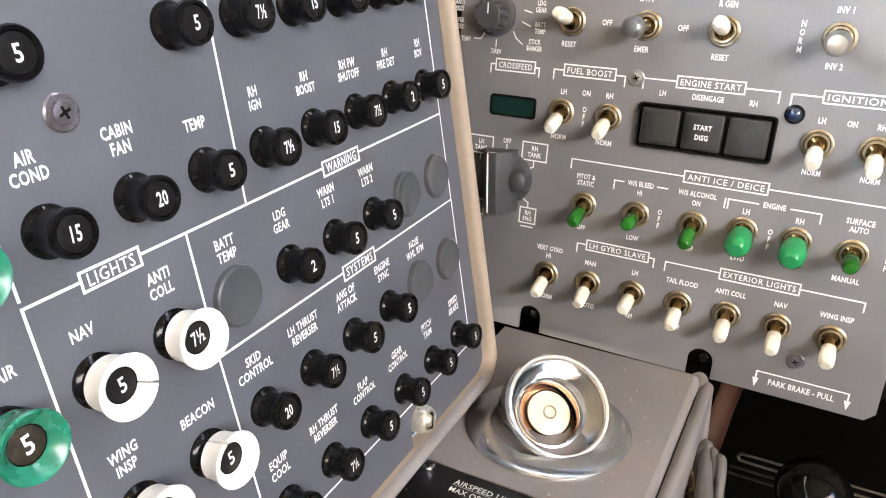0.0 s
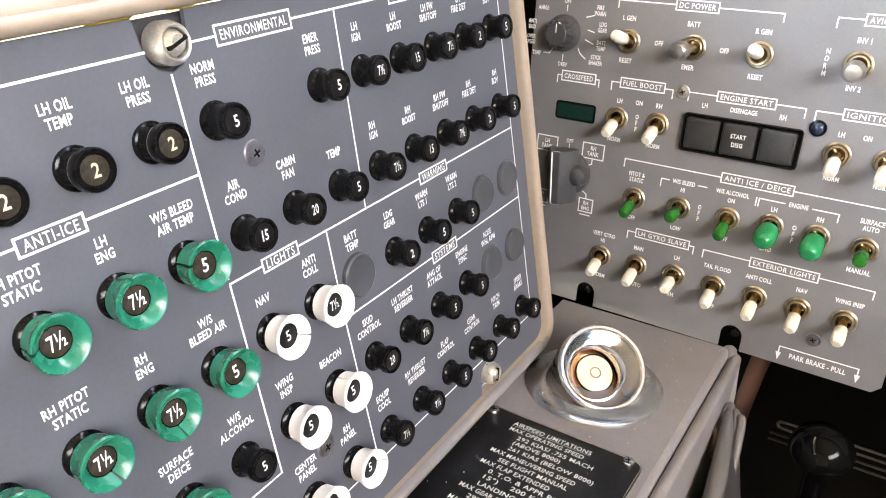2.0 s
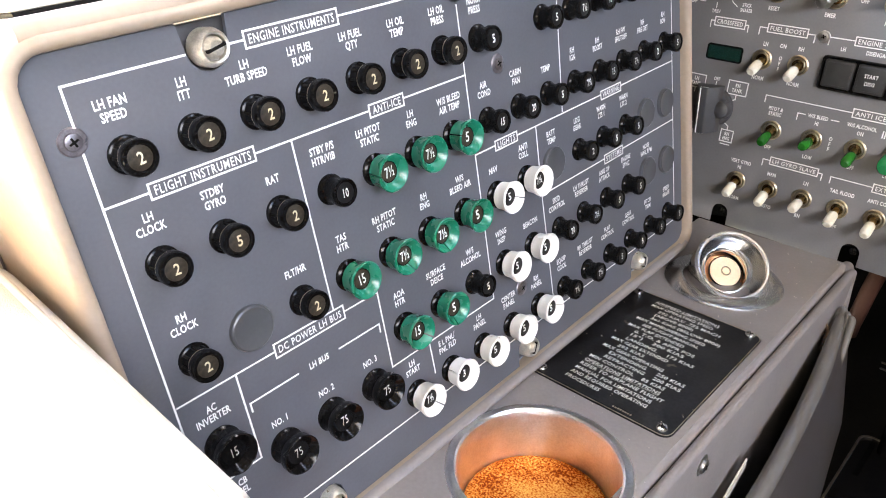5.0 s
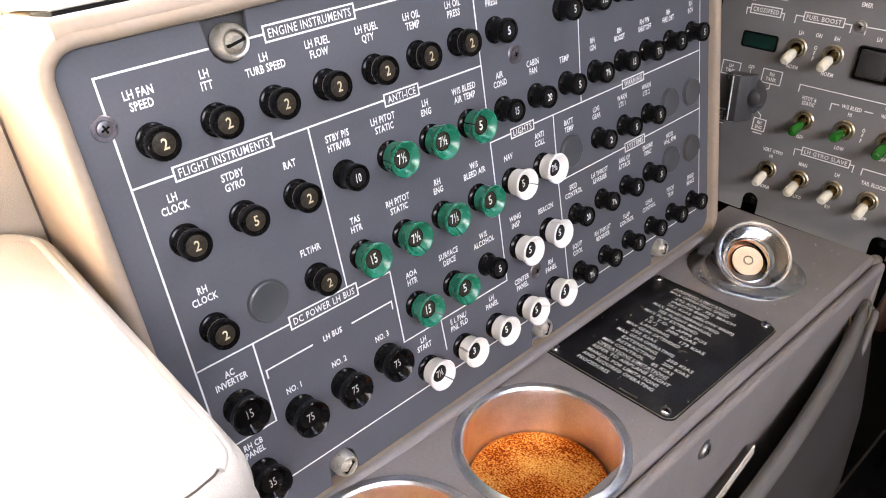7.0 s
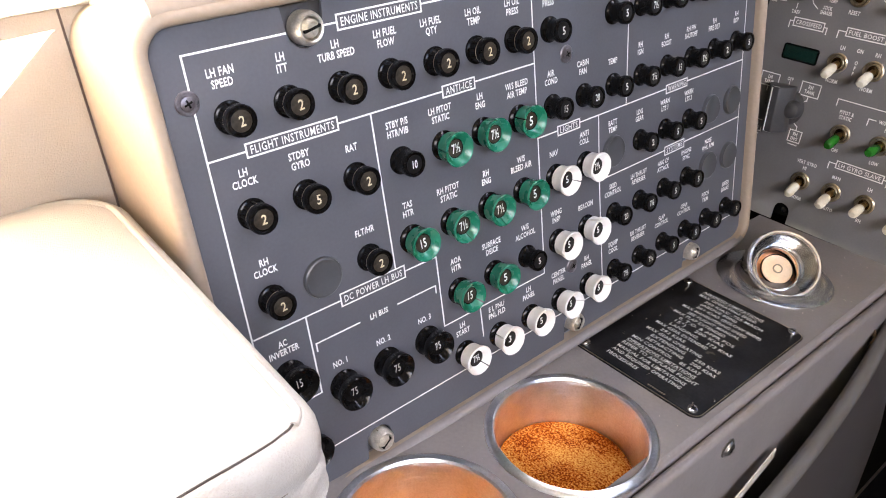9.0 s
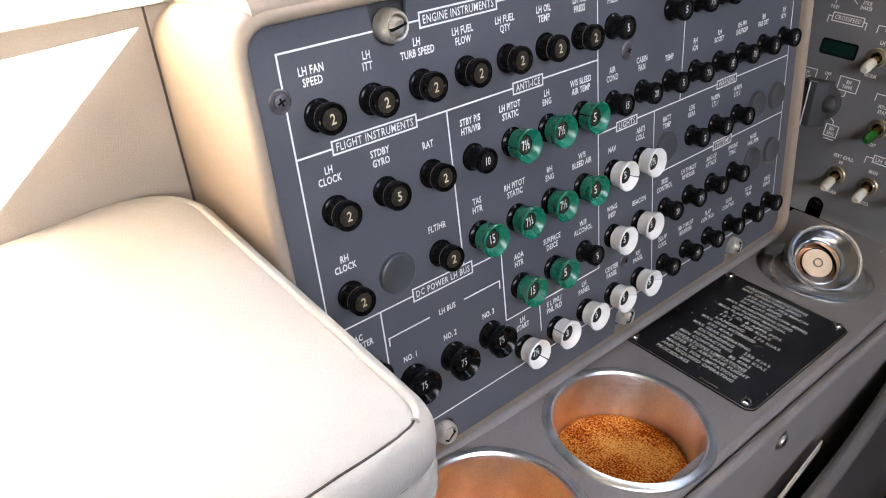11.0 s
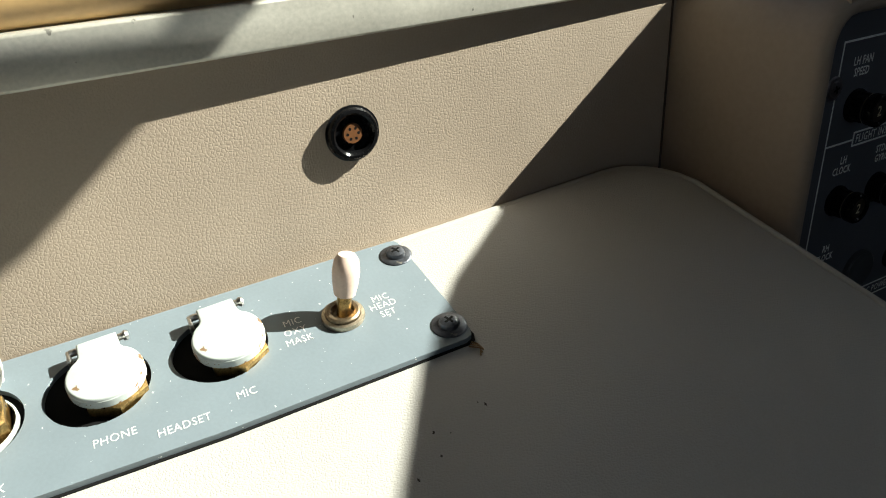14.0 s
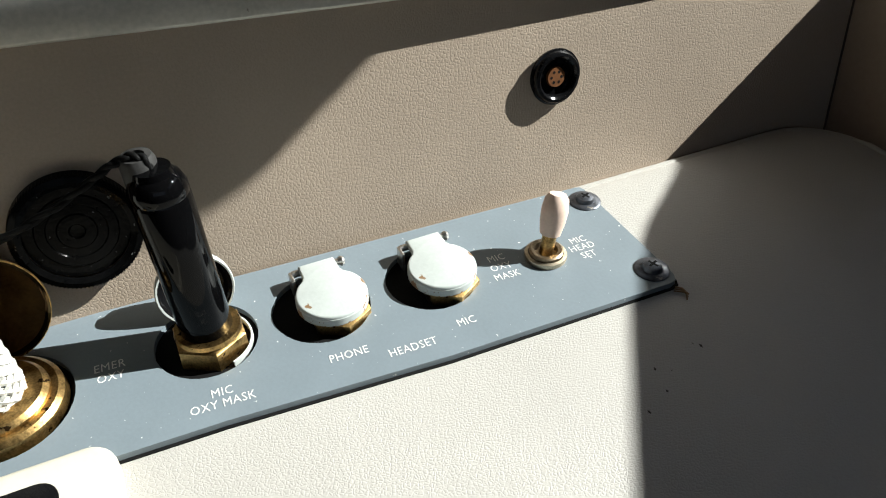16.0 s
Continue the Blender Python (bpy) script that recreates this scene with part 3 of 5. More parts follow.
# printed dividing lines
for a in ((0, 0, 41, 0), (57, 0, 63.5, 0), (106, 0, 165, 0), (181, 0, 191, 0), (225, 0, 279.5, 0), (307.5, 0, 313, 0), (330, 0, 365, 0),
          (0, 0, 0, -186), (172, -8, 172, -75.5), (247, 0, 244, -76.5), (365, 0, 365, -187), (0, -39, 15.5, -39), (57, -39, 112.5, -39), (132.5, -39, 172, -39)):
    rule(panel, *a)
for a in ((73.2, -39, 74.5, -116), (172, -77.5, 172, -156), (172, -77.5, 186.5, -77.5), (204.8, -77.5, 281.5, -77.5), (303.5, -77.5, 365, -77.5),
          (220, -77.5, 220, -116), (220, -116, 222, -187), (220, -116, 281.8, -116), (302.5, -116, 365, -116), (1, -116.5, 43.4, -116.5), (79.6, -116.5, 98.4, -116.5)):
    rule(panel, *a)
for a in ((98.4, -116.5, 98.8, -156), (98.8, -156, 172, -156), (123.2, -156, 123.8, -174), (25.5, -117, 25.8, -156.5), (0, -156.5, 25.8, -156.5),
          (27.8, -131.4, 51, -131.4), (73, -131.4, 96, -131.4), (27.8, -131.4, 27.8, -135.2), (96, -131.4, 96, -135.4), (24, -188, 365, -188)):
    rule(panel, *a, w=0.8)
for text, x0, x1, y0, y1 in (("ENGINE INSTRUMENTS", 63.6, 106.2, -3.4, 3.2), ("ENVIRONMENTAL", 191, 224.8, -3.4, 3.5), ("ENGINE-FUEL", 279.7, 307.7, -3.4, 2.8),
                             ("FLIGHT INSTRUMENTS", 15.5, 57.2, -41.9, -35.8), ("ANTI-ICE", 112.5, 132.6, -42.3, -36.4), ("LIGHTS", 186.7, 204.7, -80.6, -75.0),
                             ("WARNING", 281.5, 303.4, -80.8, -75.2), ("SYSTEMS", 281.8, 302.6, -119.6, -113.6), ("DC POWER LH BUS", 43.4, 79.7, -119.9, -113.0)):
    title(text, panel, x0, x1, y0, y1, 3.4, 0.75, PANEL_GREY)
lettering("LH BUS", 62, -131.4, 3.1, INK, panel)


# one breaker of each kind, then copies
def breaker(kind):
    top = thing("circuit_breaker", LEVEL, "", "circuit breaker", "circuit breakers")
    if kind == "dial":
        body = part("body", lathe([(0, 0), (6.3, 0), (6.45, 0.7), (6.2, 1.3), (5.5, 1.6), (5.2, 2.2), (5.2, 6.4)], 24), BLACK, top)
        for i in range(9):
            a = 2 * math.pi * i / 9
            part("notch", box(-0.5, 0.5, 5.1, 5.7, 2.0, 5.2, 0.15, 1, m=Matrix.Rotation(a, 4, "Z")), BLACK_MATT, body)
        part("ring", lathe([(5.3, 6.1), (5.7, 6.15), (5.7, 6.4), (5.3, 6.5)], 24), NICKEL, top, "thin bare metal ring")
        part("button", lathe([(5.3, 6.5), (5.9, 6.7), (6.1, 7.3), (6.1, 9.9), (5.7, 10.5), (4.7, 10.5), (4.2, 9.6), (0, 9.6)], 24), BLACK, top)
        part("dial", lathe([(4.15, 9.62), (3.9, 9.7), (0, 9.7)], 20), DIAL, top, "brown aged dial face")
        tagged(top, "black push-pull breaker with an aged brown dial face")
    elif kind == "waist":
        body = part("body", lathe([(0, 0), (6.3, 0), (6.4, 0.8), (6.1, 1.4), (5.4, 1.9), (5.05, 2.8), (5.0, 5.6), (5.1, 6.6)], 24), BLACK, top)
        part("button", lathe([(5.1, 6.5), (5.5, 6.8), (5.8, 7.4), (5.8, 9.8), (5.4, 10.4), (4.7, 10.4), (4.3, 9.6), (0, 9.6)], 24), BLACK, top)
        part("dial", lathe([(4.25, 9.62), (4.0, 9.7), (0, 9.7)], 20), DIAL_BLACK, top)
        tagged(top, "black push-pull breaker with a slim barrel")
    elif kind == "large":
        part("body", lathe([(0, 0), (7.6, 0), (7.7, 0.9), (7.2, 1.6), (6.6, 2.6), (6.4, 5.4)], 28), BLACK, top)
        part("button", lathe([(6.4, 5.2), (7.0, 6.0), (8.2, 7.8), (8.4, 11.2), (8.0, 11.7), (7.5, 11.4), (5.0, 8.4), (0, 8.4)], 28), BLACK, top)
        tagged(top, "large black breaker with a dished button")
    else:
        mat, word = (GREEN, "green") if kind == "green" else (WHITE, "white")
        part("body", lathe([(0, 0), (6.9, 0), (7.0, 0.7), (6.5, 1.3), (5.2, 2.0), (4.9, 3.0), (4.9, 8.6), (0, 8.6)], 24), BLACK, top)
        part("dial", lathe([(4.2, 8.62), (3.9, 8.7), (0, 8.7)], 20), DIAL if kind == "green" else DIAL_BLACK, top)
        tagged(top, word + " collared breaker with a dished ring and a slit")
        part("collar", lathe([(5.1, 4.0), (6.3, 3.8), (6.9, 4.4), (7.0, 7.4), (7.9, 10.2), (8.2, 11.6), (7.8, 12.2), (7.1, 12.0), (4.5, 8.9), (5.1, 4.0)], 28, gap=6.0), mat, top, word + " plastic collar")
    return top


MASTERS = {}
for i, kind in enumerate(("dial", "waist", "large", "green", "white")):
    MASTERS[kind] = breaker(kind)
used = set()


def put_breaker(kind, u, v, rating, turn=None):
    m = PAN @ Matrix.Translation((u * MM, v * MM, 0)) @ Matrix.Rotation(radians(random.uniform(-6, 6)), 4, "Z")
    if kind not in used:
        used.add(kind)
        ob = MASTERS[kind]
        ob.matrix_world = m
    else:
        ob = copy_thing(MASTERS[kind], m)
    if kind in ("green", "white"):
        for c in ob.children:
            if c.name.startswith("collar"):
                c.matrix_local = Matrix.Rotation(radians(turn if turn is not None else random.uniform(0, 360)), 4, "Z")
    return ob, rating


made = []
# sections: words, column, row, rating, kind
for text, c, row, rating, kind in (("LH FAN|SPEED", 0, 0, "2", "dial"), ("LH|ITT", 1, 0, "2", "dial"), ("LH|TURB SPEED", 2, 0, "2", "dial"), ("LH FUEL|FLOW", 3, 0, "2", "dial"),
                                   ("LH FUEL|QTY", 4, 0, "2", "dial"), ("LH OIL|TEMP", 5, 0, "2", "dial"), ("LH OIL|PRESS", 6, 0, "2", "dial"),
                                   ("LH|CLOCK", 0, 1, "2", "dial"), ("STDBY|GYRO", 1, 1, "5", "dial"), ("RAT", 2, 1, "2", "dial"), ("RH|CLOCK", 0, 2, "2", "dial"), ("FLT/HR", 2, 2, "2", "dial")):
    made.append((text, COL[c], ROW[row], rating, kind, None))
for text, c, row, rating, kind, turn in (("STBY P/S|HTR/VIB", 3, 1, "10", "waist", 0), ("LH PITOT|STATIC", 4, 1, "7½", "green", 170), ("LH|ENG", 5, 1, "7½", "green", 100), ("W/S BLEED|AIR TEMP", 6, 1, "5", "green", 160),
                                         ("TAS|HTR", 3, 2, "15", "green", 190), ("RH PITOT|STATIC", 4, 2, "7½", "green", 280), ("RH|ENG", 5, 2, "7½", "green", 265), ("W/S|BLEED AIR", 6, 2, "5", "green", 60),
                                         ("AOA|HTR", 4, 3, "15", "green", 320), ("SURFACE|DEICE", 5, 3, "5", "green", 250), ("W/S|ALCOHOL", 6, 3, "5", "waist", 0)):
    made.append((text, COL[c], ROW[row], rating, kind, turn))
for text, c, row, rating, kind, turn in (("NORM|PRESS", 7, 0, "5", "waist", 0), ("EMER|PRESS", 9, 0, "5", "waist", 0), ("AIR|COND", 7, 1, "15", "waist", 0), ("CABIN|FAN", 8, 1, "20", "waist", 0), ("TEMP", 9, 1, "5", "waist", 0),
                                         ("NAV", 7, 2, "5", "white", 335), ("ANTI|COLL", 8, 2, "7½", "white", 195), ("WING|INSP", 7, 3, "5", "white", 190), ("BEACON", 8, 3, "5", "white", 105),
                                         ("E L PNL/|PNL FLD", 5, 4, "3", "white", 150), ("LH|PANEL", 6, 4, "5", "white", 80), ("CENTER|PANEL", 7, 4, "5", "white", 0), ("RH|PANEL", 8, 4, "5", "white", 5), ("LH|START", 4, 4, "7½", "white", 310)):
    made.append((text, COL[c], ROW[row], rating, kind, turn))
for text, c, row, rating in (("LH|IGN", 10, 0, "7½"), ("LH|BOOST", 11, 0, "15"), ("LH FW|SHUTOFF", 12, 0, "7½"), ("LH|FIRE DET", 13, 0, "2"), ("LH|BOV", 14, 0, "5"),
                             ("RH|IGN", 10, 1, "7½"), ("RH|BOOST", 11, 1, "15"), ("RH FW|SHUTOFF", 12, 1, "7½"), ("RH|FIRE DET", 13, 1, "2"), ("RH|BOV", 14, 1, "5"),
                             ("LDG|GEAR", 10, 2, "2"), ("WARN|LTS 1", 11, 2, "5"), ("WARN|LTS 2", 12, 2, "5"), ("SKID|CONTROL", 9, 3, "20"), ("LH THRUST|REVERSER", 10, 3, "7½"),
                             ("ANG OF|ATTACK", 11, 3, "5"), ("ENGINE|SYNC", 12, 3, "5"), ("EQUIP|COOL", 9, 4, "7½"), ("RH THRUST|REVERSER", 10, 4, "7½"), ("FLAP|CONTROL", 11, 4, "5"),
                             ("GEAR|CONTROL", 12, 4, "5"), ("PITCH|TRIM", 13, 4, "5"), ("SPEED|BRAKE", 14, 4, "5")):
    made.append((text, COL[c], ROW[row], rating, "waist", 0))
for text, u, v, rating in (("NO. 1", 37.6, -158.4, "75"), ("NO. 2", 62.0, -158.4, "75"), ("NO. 3", 87.0, -158.4, "75"), ("AC|INVERTER", 12.6, -140.4, "15"), ("RH CB|PANEL", 13.0, -177.6, "35")):
    made.append((text, u, v, rating, "large", 0))
FACE = {"dial": (9.8, 4.1, CREAM_INK), "waist": (9.8, 3.8, INK), "large": (8.55, 4.0, GREY_INK), "green": (8.8, 4.6, INK), "white": (8.8, 4.0, INK)}
placed = []
for text, u, v, rating, kind, turn in made:
    two = "|" in text
    lift = (14.9 if two else 12.9) if kind != "large" else (14.6 if two else 12.2)
    words(text, u, v + lift, 3.25 if u < 250 else 3.1, panel, squeeze=0.70)
    placed.append((put_breaker(kind, u, v, rating, turn)[0], rating, kind))
for ob, rating, kind in placed:
    z, size, ink = FACE[kind]
    lettering(rating, 0.2, 0, size, ink, ob, z=z, name="rating", squeeze=0.62 if len(rating) > 1 else 0.85, bold=0.0 if kind == "large" else 0.016)
words("BATT|TEMP", COL[9], ROW[2] + 14.9, 3.2, panel, squeeze=0.70)
words("NOSE|WHL RPM", COL[13], ROW[3] + 14.9, 3.1, panel, squeeze=0.70)

# blanking plugs
PLUG_GREY = material("blanking_plug_grey", (0.060, 0.063, 0.068), 0.34, 0, 0.07, 60, 700, 0.03)
for u, v in ((37.0, ROW[2]), (COL[9], ROW[2]), (COL[13], ROW[2]), (COL[14], ROW[2]), (COL[13], ROW[3]), (COL[14], ROW[3])):
    plug = thing("blanking_plug", PAN @ Matrix.Translation((u * MM, v * MM, 0)), "round grey blanking plug pressed into the panel", "plug", "blanking plugs")
    part("cap", lathe([(0, 1.7), (7.6, 1.8), (8.4, 2.1), (9.1, 1.7), (9.4, 0.8), (9.4, 0)], 32), PLUG_GREY, plug)

at = lambda base, u, v, z=0.0: base @ Matrix.Translation((u * MM, v * MM, z * MM))
# quarter-turn fasteners in the notches, small screws on the face
for u, v, s in ((49.6, 0.6, 12), (172.9, 1.2, 20), (321.4, 1.0, 5), (51.2, -198.2, 35), (194.1, -197.2, 60), (314.0, -197.5, 70)):
    k = 0.92 if v > -100 else 0.84
    s0 = screw(at(PAN, u, v, -2.2), 4.7 * k, SATIN, "slotted steel panel fastener in its notch", False, s, 8.6, name="panel_fastener")
    part("collar", lathe([(4.8 * k, 0), (7.2 * k, 0.2), (7.2 * k, 4.4), (6.6 * k, 6.4), (5.6 * k, 7.6), (4.9 * k, 7.4), (4.8 * k, 6.6)], 32), SATIN, s0, "worn plated collar")
for u, v in ((-1.8, -16.2), (195.3, -39.2), (195.0, -160.5)):
    screw(at(PAN, u, v), 3.1, SCREW_GREY, "small bare cross-head panel screw", True, 0, 1.5, 4.6)

# ---- forward switch panel ----
fwd = thing("switch_panel", FWD, "grey forward switch panel with white printed legends", "panel")
outline = [(-112, 160), (-112, -102.5)]
for u in (-54.1, 45.0):
    outline += [(u - 6.6, -102.5), (u - 6.6, -93)] + [(u - 6.6 * math.cos(radians(a)), -93 + 6.6 * math.sin(radians(a))) for a in range(20, 161, 20)] + [(u + 6.6, -93), (u + 6.6, -102.5)]
outline += [(126, -102.5), (130.5, -98), (130.5, 160)]
part("plate", slab(outline, -2.0, 0.0, 0.5), FRONT_LIT_GREY, fwd)
other = thing("side_switch_panel", FWD, "grey panel beside the switch panel across a gap", "panel")
part("plate", slab(rounded(141, 330, -104, 160, 5), -2.0, 0.2, 0.5), FRONT_LIT_GREY, other)
structure("panel_frame", box(-115, 340, -90, 165, -12, -4), BLACK_MATT, FWD, "black frame behind the switch panels", "frame")


def bracket(x0, x1, y, drop=4.6, gaps=()):
    """A printed bracket with short ends turned down."""
    x = x0
    for a, b in list(gaps) + [(x1, x1)]:
        if a > x:
            rule(fwd, x, y, a, y, 0.75)
        x = b
    rule(fwd, x0, y, x0, y - drop, 0.75)
    rule(fwd, x1, y, x1, y - drop, 0.75)


bracket(-56.2, 37.4, 99.8, 4.2, [(-21.9, 3.0)])
bracket(-91.4, -62.8, 51.3, 4.6, [(-88.8, -64.9)])
bracket(-54.3, -15.6, 51.7, 5, [(-49, -20.4)])
bracket(-6.1, 58.3, 51.9, 5, [(10.1, 43)])
bracket(63.5, 118.5, 51.6, 5, [(76.5, 105.5)])
bracket(63.5, 118.5, 100.2, 5, [(76, 106)])
bracket(-38.9, 124.0, 5.3, 5, [(20.9, 62)])
bracket(-14, 43.0, -2.6, 4.6, [(-9, 9), (14, 44)])
bracket(44.5, 87, -2.6, 4.6, [(58.5, 73.5)])
bracket(-30.2, 12.9, -41.6, 4.8, [(-25.2, 10.2)])
bracket(19.0, 114, -41.8, 4.8, [(46.6, 85.4)])
for text, x0, x1, y0, y1 in (("DC POWER", -21.9, 3.0, 96.6, 103.0), ("CROSSFEED", -88.8, -64.9, 47.8, 54.6), ("FUEL BOOST", -49, -20.4, 48.6, 55.2), ("ENGINE START", 10.1, 43, 48.6, 55.0), ("IGNITION", 76.5, 105.5, 48.6, 55.0),
                             ("ANTI ICE / DEICE", 20.9, 62.0, 2.0, 8.6), ("LH GYRO SLAVE", -25.2, 10.2, -44.8, -38.4), ("EXTERIOR LIGHTS", 46.6, 85.4, -45.4, -38.8), ("AVIONIC PWR", 76, 106, 97.0, 103.4)):
    title(text, fwd, x0, x1, y0, y1, 3.2, 0.75, FRONT_LIT_GREY)
for text, x, y in (("L GEN", -48.5, 90), ("RESET", -47.6, 65.2), ("OFF", -28.5, 77.3), ("BATT", -9.8, 90), ("EMER", -9.4, 65.7), ("OFF", 9.5, 77.3), ("R GEN", 28.6, 89.6), ("RESET", 28.6, 65.1),
                   ("N|O|R|M", 62.4, 77.4), ("INV 1", 78.1, 89.9), ("INV 2", 78.2, 65.5), ("LH", -47.6, 40.6), ("ON", -35.1, 41), ("RH", -22.5, 41), ("O|F|F", -35.1, 28.6), ("NORM", -48.1, 16.2), ("NORM", -22.7, 16.3)):
    words(text, x, y, 3.0, fwd, squeeze=0.72)
for text, x, y in (("LH", 4.3, 45.5), ("DISENGAGE", 26.4, 45.3), ("RH", 47.6, 45.3), ("LH", 78.3, 41), ("ON", 90.9, 41), ("RH", 102.9, 41), ("NORM", 78.4, 16.4), ("NORM", 103.2, 16.5), ("OFF", -77.9, 9.7),
                   ("PITOT &|STATIC", -29.7, -5.2), ("OFF", -29.4, -32.1), ("W/S BLEED", 0, -2.6), ("HI", 0.1, -7.3), ("LOW", -0.3, -32.4), ("O|F|F", 12, -19.4), ("W/S ALCOHOL", 29.2, -2.9), ("ON", 29.3, -7.6), ("OFF", 29.2, -32)):
    words(text, x, y, 2.9, fwd, squeeze=0.70)
for text, x, y in (("ENGINE", 66, -2.6), ("LH", 53.7, -7.5), ("RH", 78.4, -7.7), ("O|F|F", 66.4, -19.4), ("SURFACE|AUTO", 103.8, -5.2), ("MANUAL", 103.3, -32.4), ("O|F|F", 118, -19.4), ("LWD", 53.7, -32), ("VERT GYRO", -46, -48.3), ("HI", -46.3, -52.7), ("NORM", -45.9, -77.6),
                   ("MAN", -21.4, -51.8), ("AUTO", -20.4, -77.3), ("LH", 3.9, -51.7), ("RH", 3.7, -77.2), ("TAIL FLOOD", 29.1, -51.4), ("ANTI COLL", 53.8, -51.4), ("NAV", 78.2, -51.9), ("WING INSP", 103.6, -52)):
    words(text, x, y, 2.95, fwd, squeeze=0.72)
words("OFF", 29.2, -77.2, 2.9, fwd, squeeze=0.72)
words("PARK BRAKE - PULL", 95.6, -95.0, 3.4, fwd, squeeze=0.74)
rule(fwd, 73.8, -90.4, 117.2, -90.4, 0.8)
for x in (73.8, 117.2):
    rule(fwd, x, -90.4, x, -94.5, 0.8)
    bm = bmesh.new()
    bm.faces.new([bm.verts.new((a * MM, b * MM, 0.12 * MM)) for a, b in ((x - 1.6, -94.3), (x, -99.6), (x + 1.6, -94.3))])
    part("arrow", bm, INK, fwd)
for x, y in ((-93.9, 5.5), (-60.9, 5.7)):
    part("title_box", ring_slab(x - 7.7, x + 7.7, y - 5.4, y + 5.4, 0.75, 0.1, 0.16), INK, fwd)
words("LH|TANK", -93.9, 5.5, 2.9, fwd, squeeze=0.72)
words("RH|TANK", -60.9, 5.7, 2.9, fwd, squeeze=0.72)
for x, word in ((-94.5, "LH|ENG"), (-61.6, "RH|ENG")):
    part("title_box", ring_slab(x - 5.2, x + 5.2, -36.4, -26.6, 0.75, 0.1, 0.16), INK, fwd)
    rule(fwd, x - 3.4, -38.2, x + 3.4, -38.2, 0.8)
    words(word, x, -31.6, 2.8, fwd, squeeze=0.72)
for a in ((-93.9, 0.1, -93.9, -3), (-77.9, 7.5, -77.9, 3), (-60.9, 0.2, -60.9, -3), (-60.9, -3, -66, -5.4), (-62, -26.6, -62, -24), (-62, -24, -66.5, -21)):
    rule(fwd, *a, w=0.7)
# rotary test switch and its legends
for text, x, y in (("LDG|GEAR", -64.7, 82.9), ("BATT|TEMP", -64.4, 72.0), ("STICK|SHAKER", -66.8, 63.0), ("T/REV", -89.1, 58.0), ("TEMP", -108.2, 63.4), ("OVER|SPEED", -113, 71.5), ("ANTI|SKID", -113, 81.0), ("ANNU", -106, 91.5), ("FIRE|WARN", -67.5, 92.6), ("OFF", -89.5, 96.5)):
    words(text, x, y, 2.7, fwd, squeeze=0.66)
for a in ((-70, 79.5, -74, 80.5), (-70, 72.5, -75, 74.5), (-74, 63, -78, 66), (-78, 66, -79.5, 69), (-89.4, 60.5, -89.4, 64), (-103, 64, -99, 64), (-99, 64, -97, 67), (-71, 89.5, -76, 88), (-89.5, 94, -89.5, 91)):
    rule(fwd, *a, w=0.7)
part("title_box", ring_slab(-81, -65, 105.5, 112, 0.75, 0.1, 0.16), INK, fwd)
words("TEST", -73, 108.8, 3.0, fwd, squeeze=0.72)

rotary = thing("rotary_switch", at(FWD, -90.4, 77.2) @ Matrix.Scale(0.78, 4), "dark grey fluted rotary test switch with a pointer line", "switch")
part("skirt", lathe([(0, 3.0), (12.6, 3.0), (14.4, 2.0), (14.8, 0)], 40), KNOB_GREY, rotary)
grip = part("grip", lathe([(0, 15), (8.4, 15), (9.2, 14.2), (9.4, 3)], 40), KNOB_GREY, rotary)
for i in range(12):
    part("rib", box(-1.1, 1.1, 8.6, 11.2, 3.0, 14.4, 0.4, 2, m=Matrix.Rotation(2 * math.pi * i / 12, 4, "Z")), KNOB_GREY, grip)
part("pointer", box(-0.45, 0.45, 1.0, 8.0, 15, 15.12), INK, grip, "white pointer line")

fuel = thing("crossfeed_selector", at(FWD, -76.0, -11.5) @ Matrix.Rotation(radians(4), 4, "Z"), "dark grey bar-shaped crossfeed selector knob", "knob")
part("base", lathe([(0, 3.6), (13.0, 3.6), (14.6, 2.8), (15.2, 1.2), (15.2, 0)], 40), KNOB_GREY, fuel)
wedge = bmesh.new()
section = [(-13.0, 1.5), (-13.0, 5.5), (-5.6, 17.0), (-5.0, 17.4), (0.6, 17.6), (1.4, 17.0), (6.4, 9.0), (7.4, 4.0), (7.4, 1.5)]
ends = [[wedge.verts.new(Vector((x, y, z)) * MM) for x, z in section] for y in (-18.0, 17.0)]
wedge.faces.new(ends[0])
wedge.faces.new(ends[1][::-1])
for k in range(len(section)):
    n = (k + 1) % len(section)
    wedge.faces.new((ends[0][k], ends[1][k], ends[1][n], ends[0][n]))
bmesh.ops.recalc_face_normals(wedge, faces=wedge.faces)
bmesh.ops.bevel(wedge, geom=wedge.edges[:], offset=0.5 * MM, segments=2, profile=0.5, affect="EDGES")
bar = part("bar", smooth(wedge, 30), KNOB_GREY, fuel)
part("pointer", box(-5.0, -4.1, -17.4, 16.4, 17.1, 17.62), INK, bar, "white pointer line")
part("pointer_end", box(-5.0, 0.8, 16.7, 17.14, 16.2, 16.9), INK, bar, "white pointer line")
part("pointer_foot", box(-5.0, 0.8, -18.14, -17.7, 16.2, 16.9), INK, bar, "white pointer line")
part("hub", lathe([(0, 11.4), (3.6, 10.8), (6.0, 9.2), (7.0, 6.4), (7.2, 3)], 28, m=Matrix.Translation((8.6 * MM, 0, 0))), KNOB_GREY, fuel)

disp = thing("crossfeed_indicator", at(FWD, -76.5, 29.2), "small dark green indicator window, unlit", "indicator")
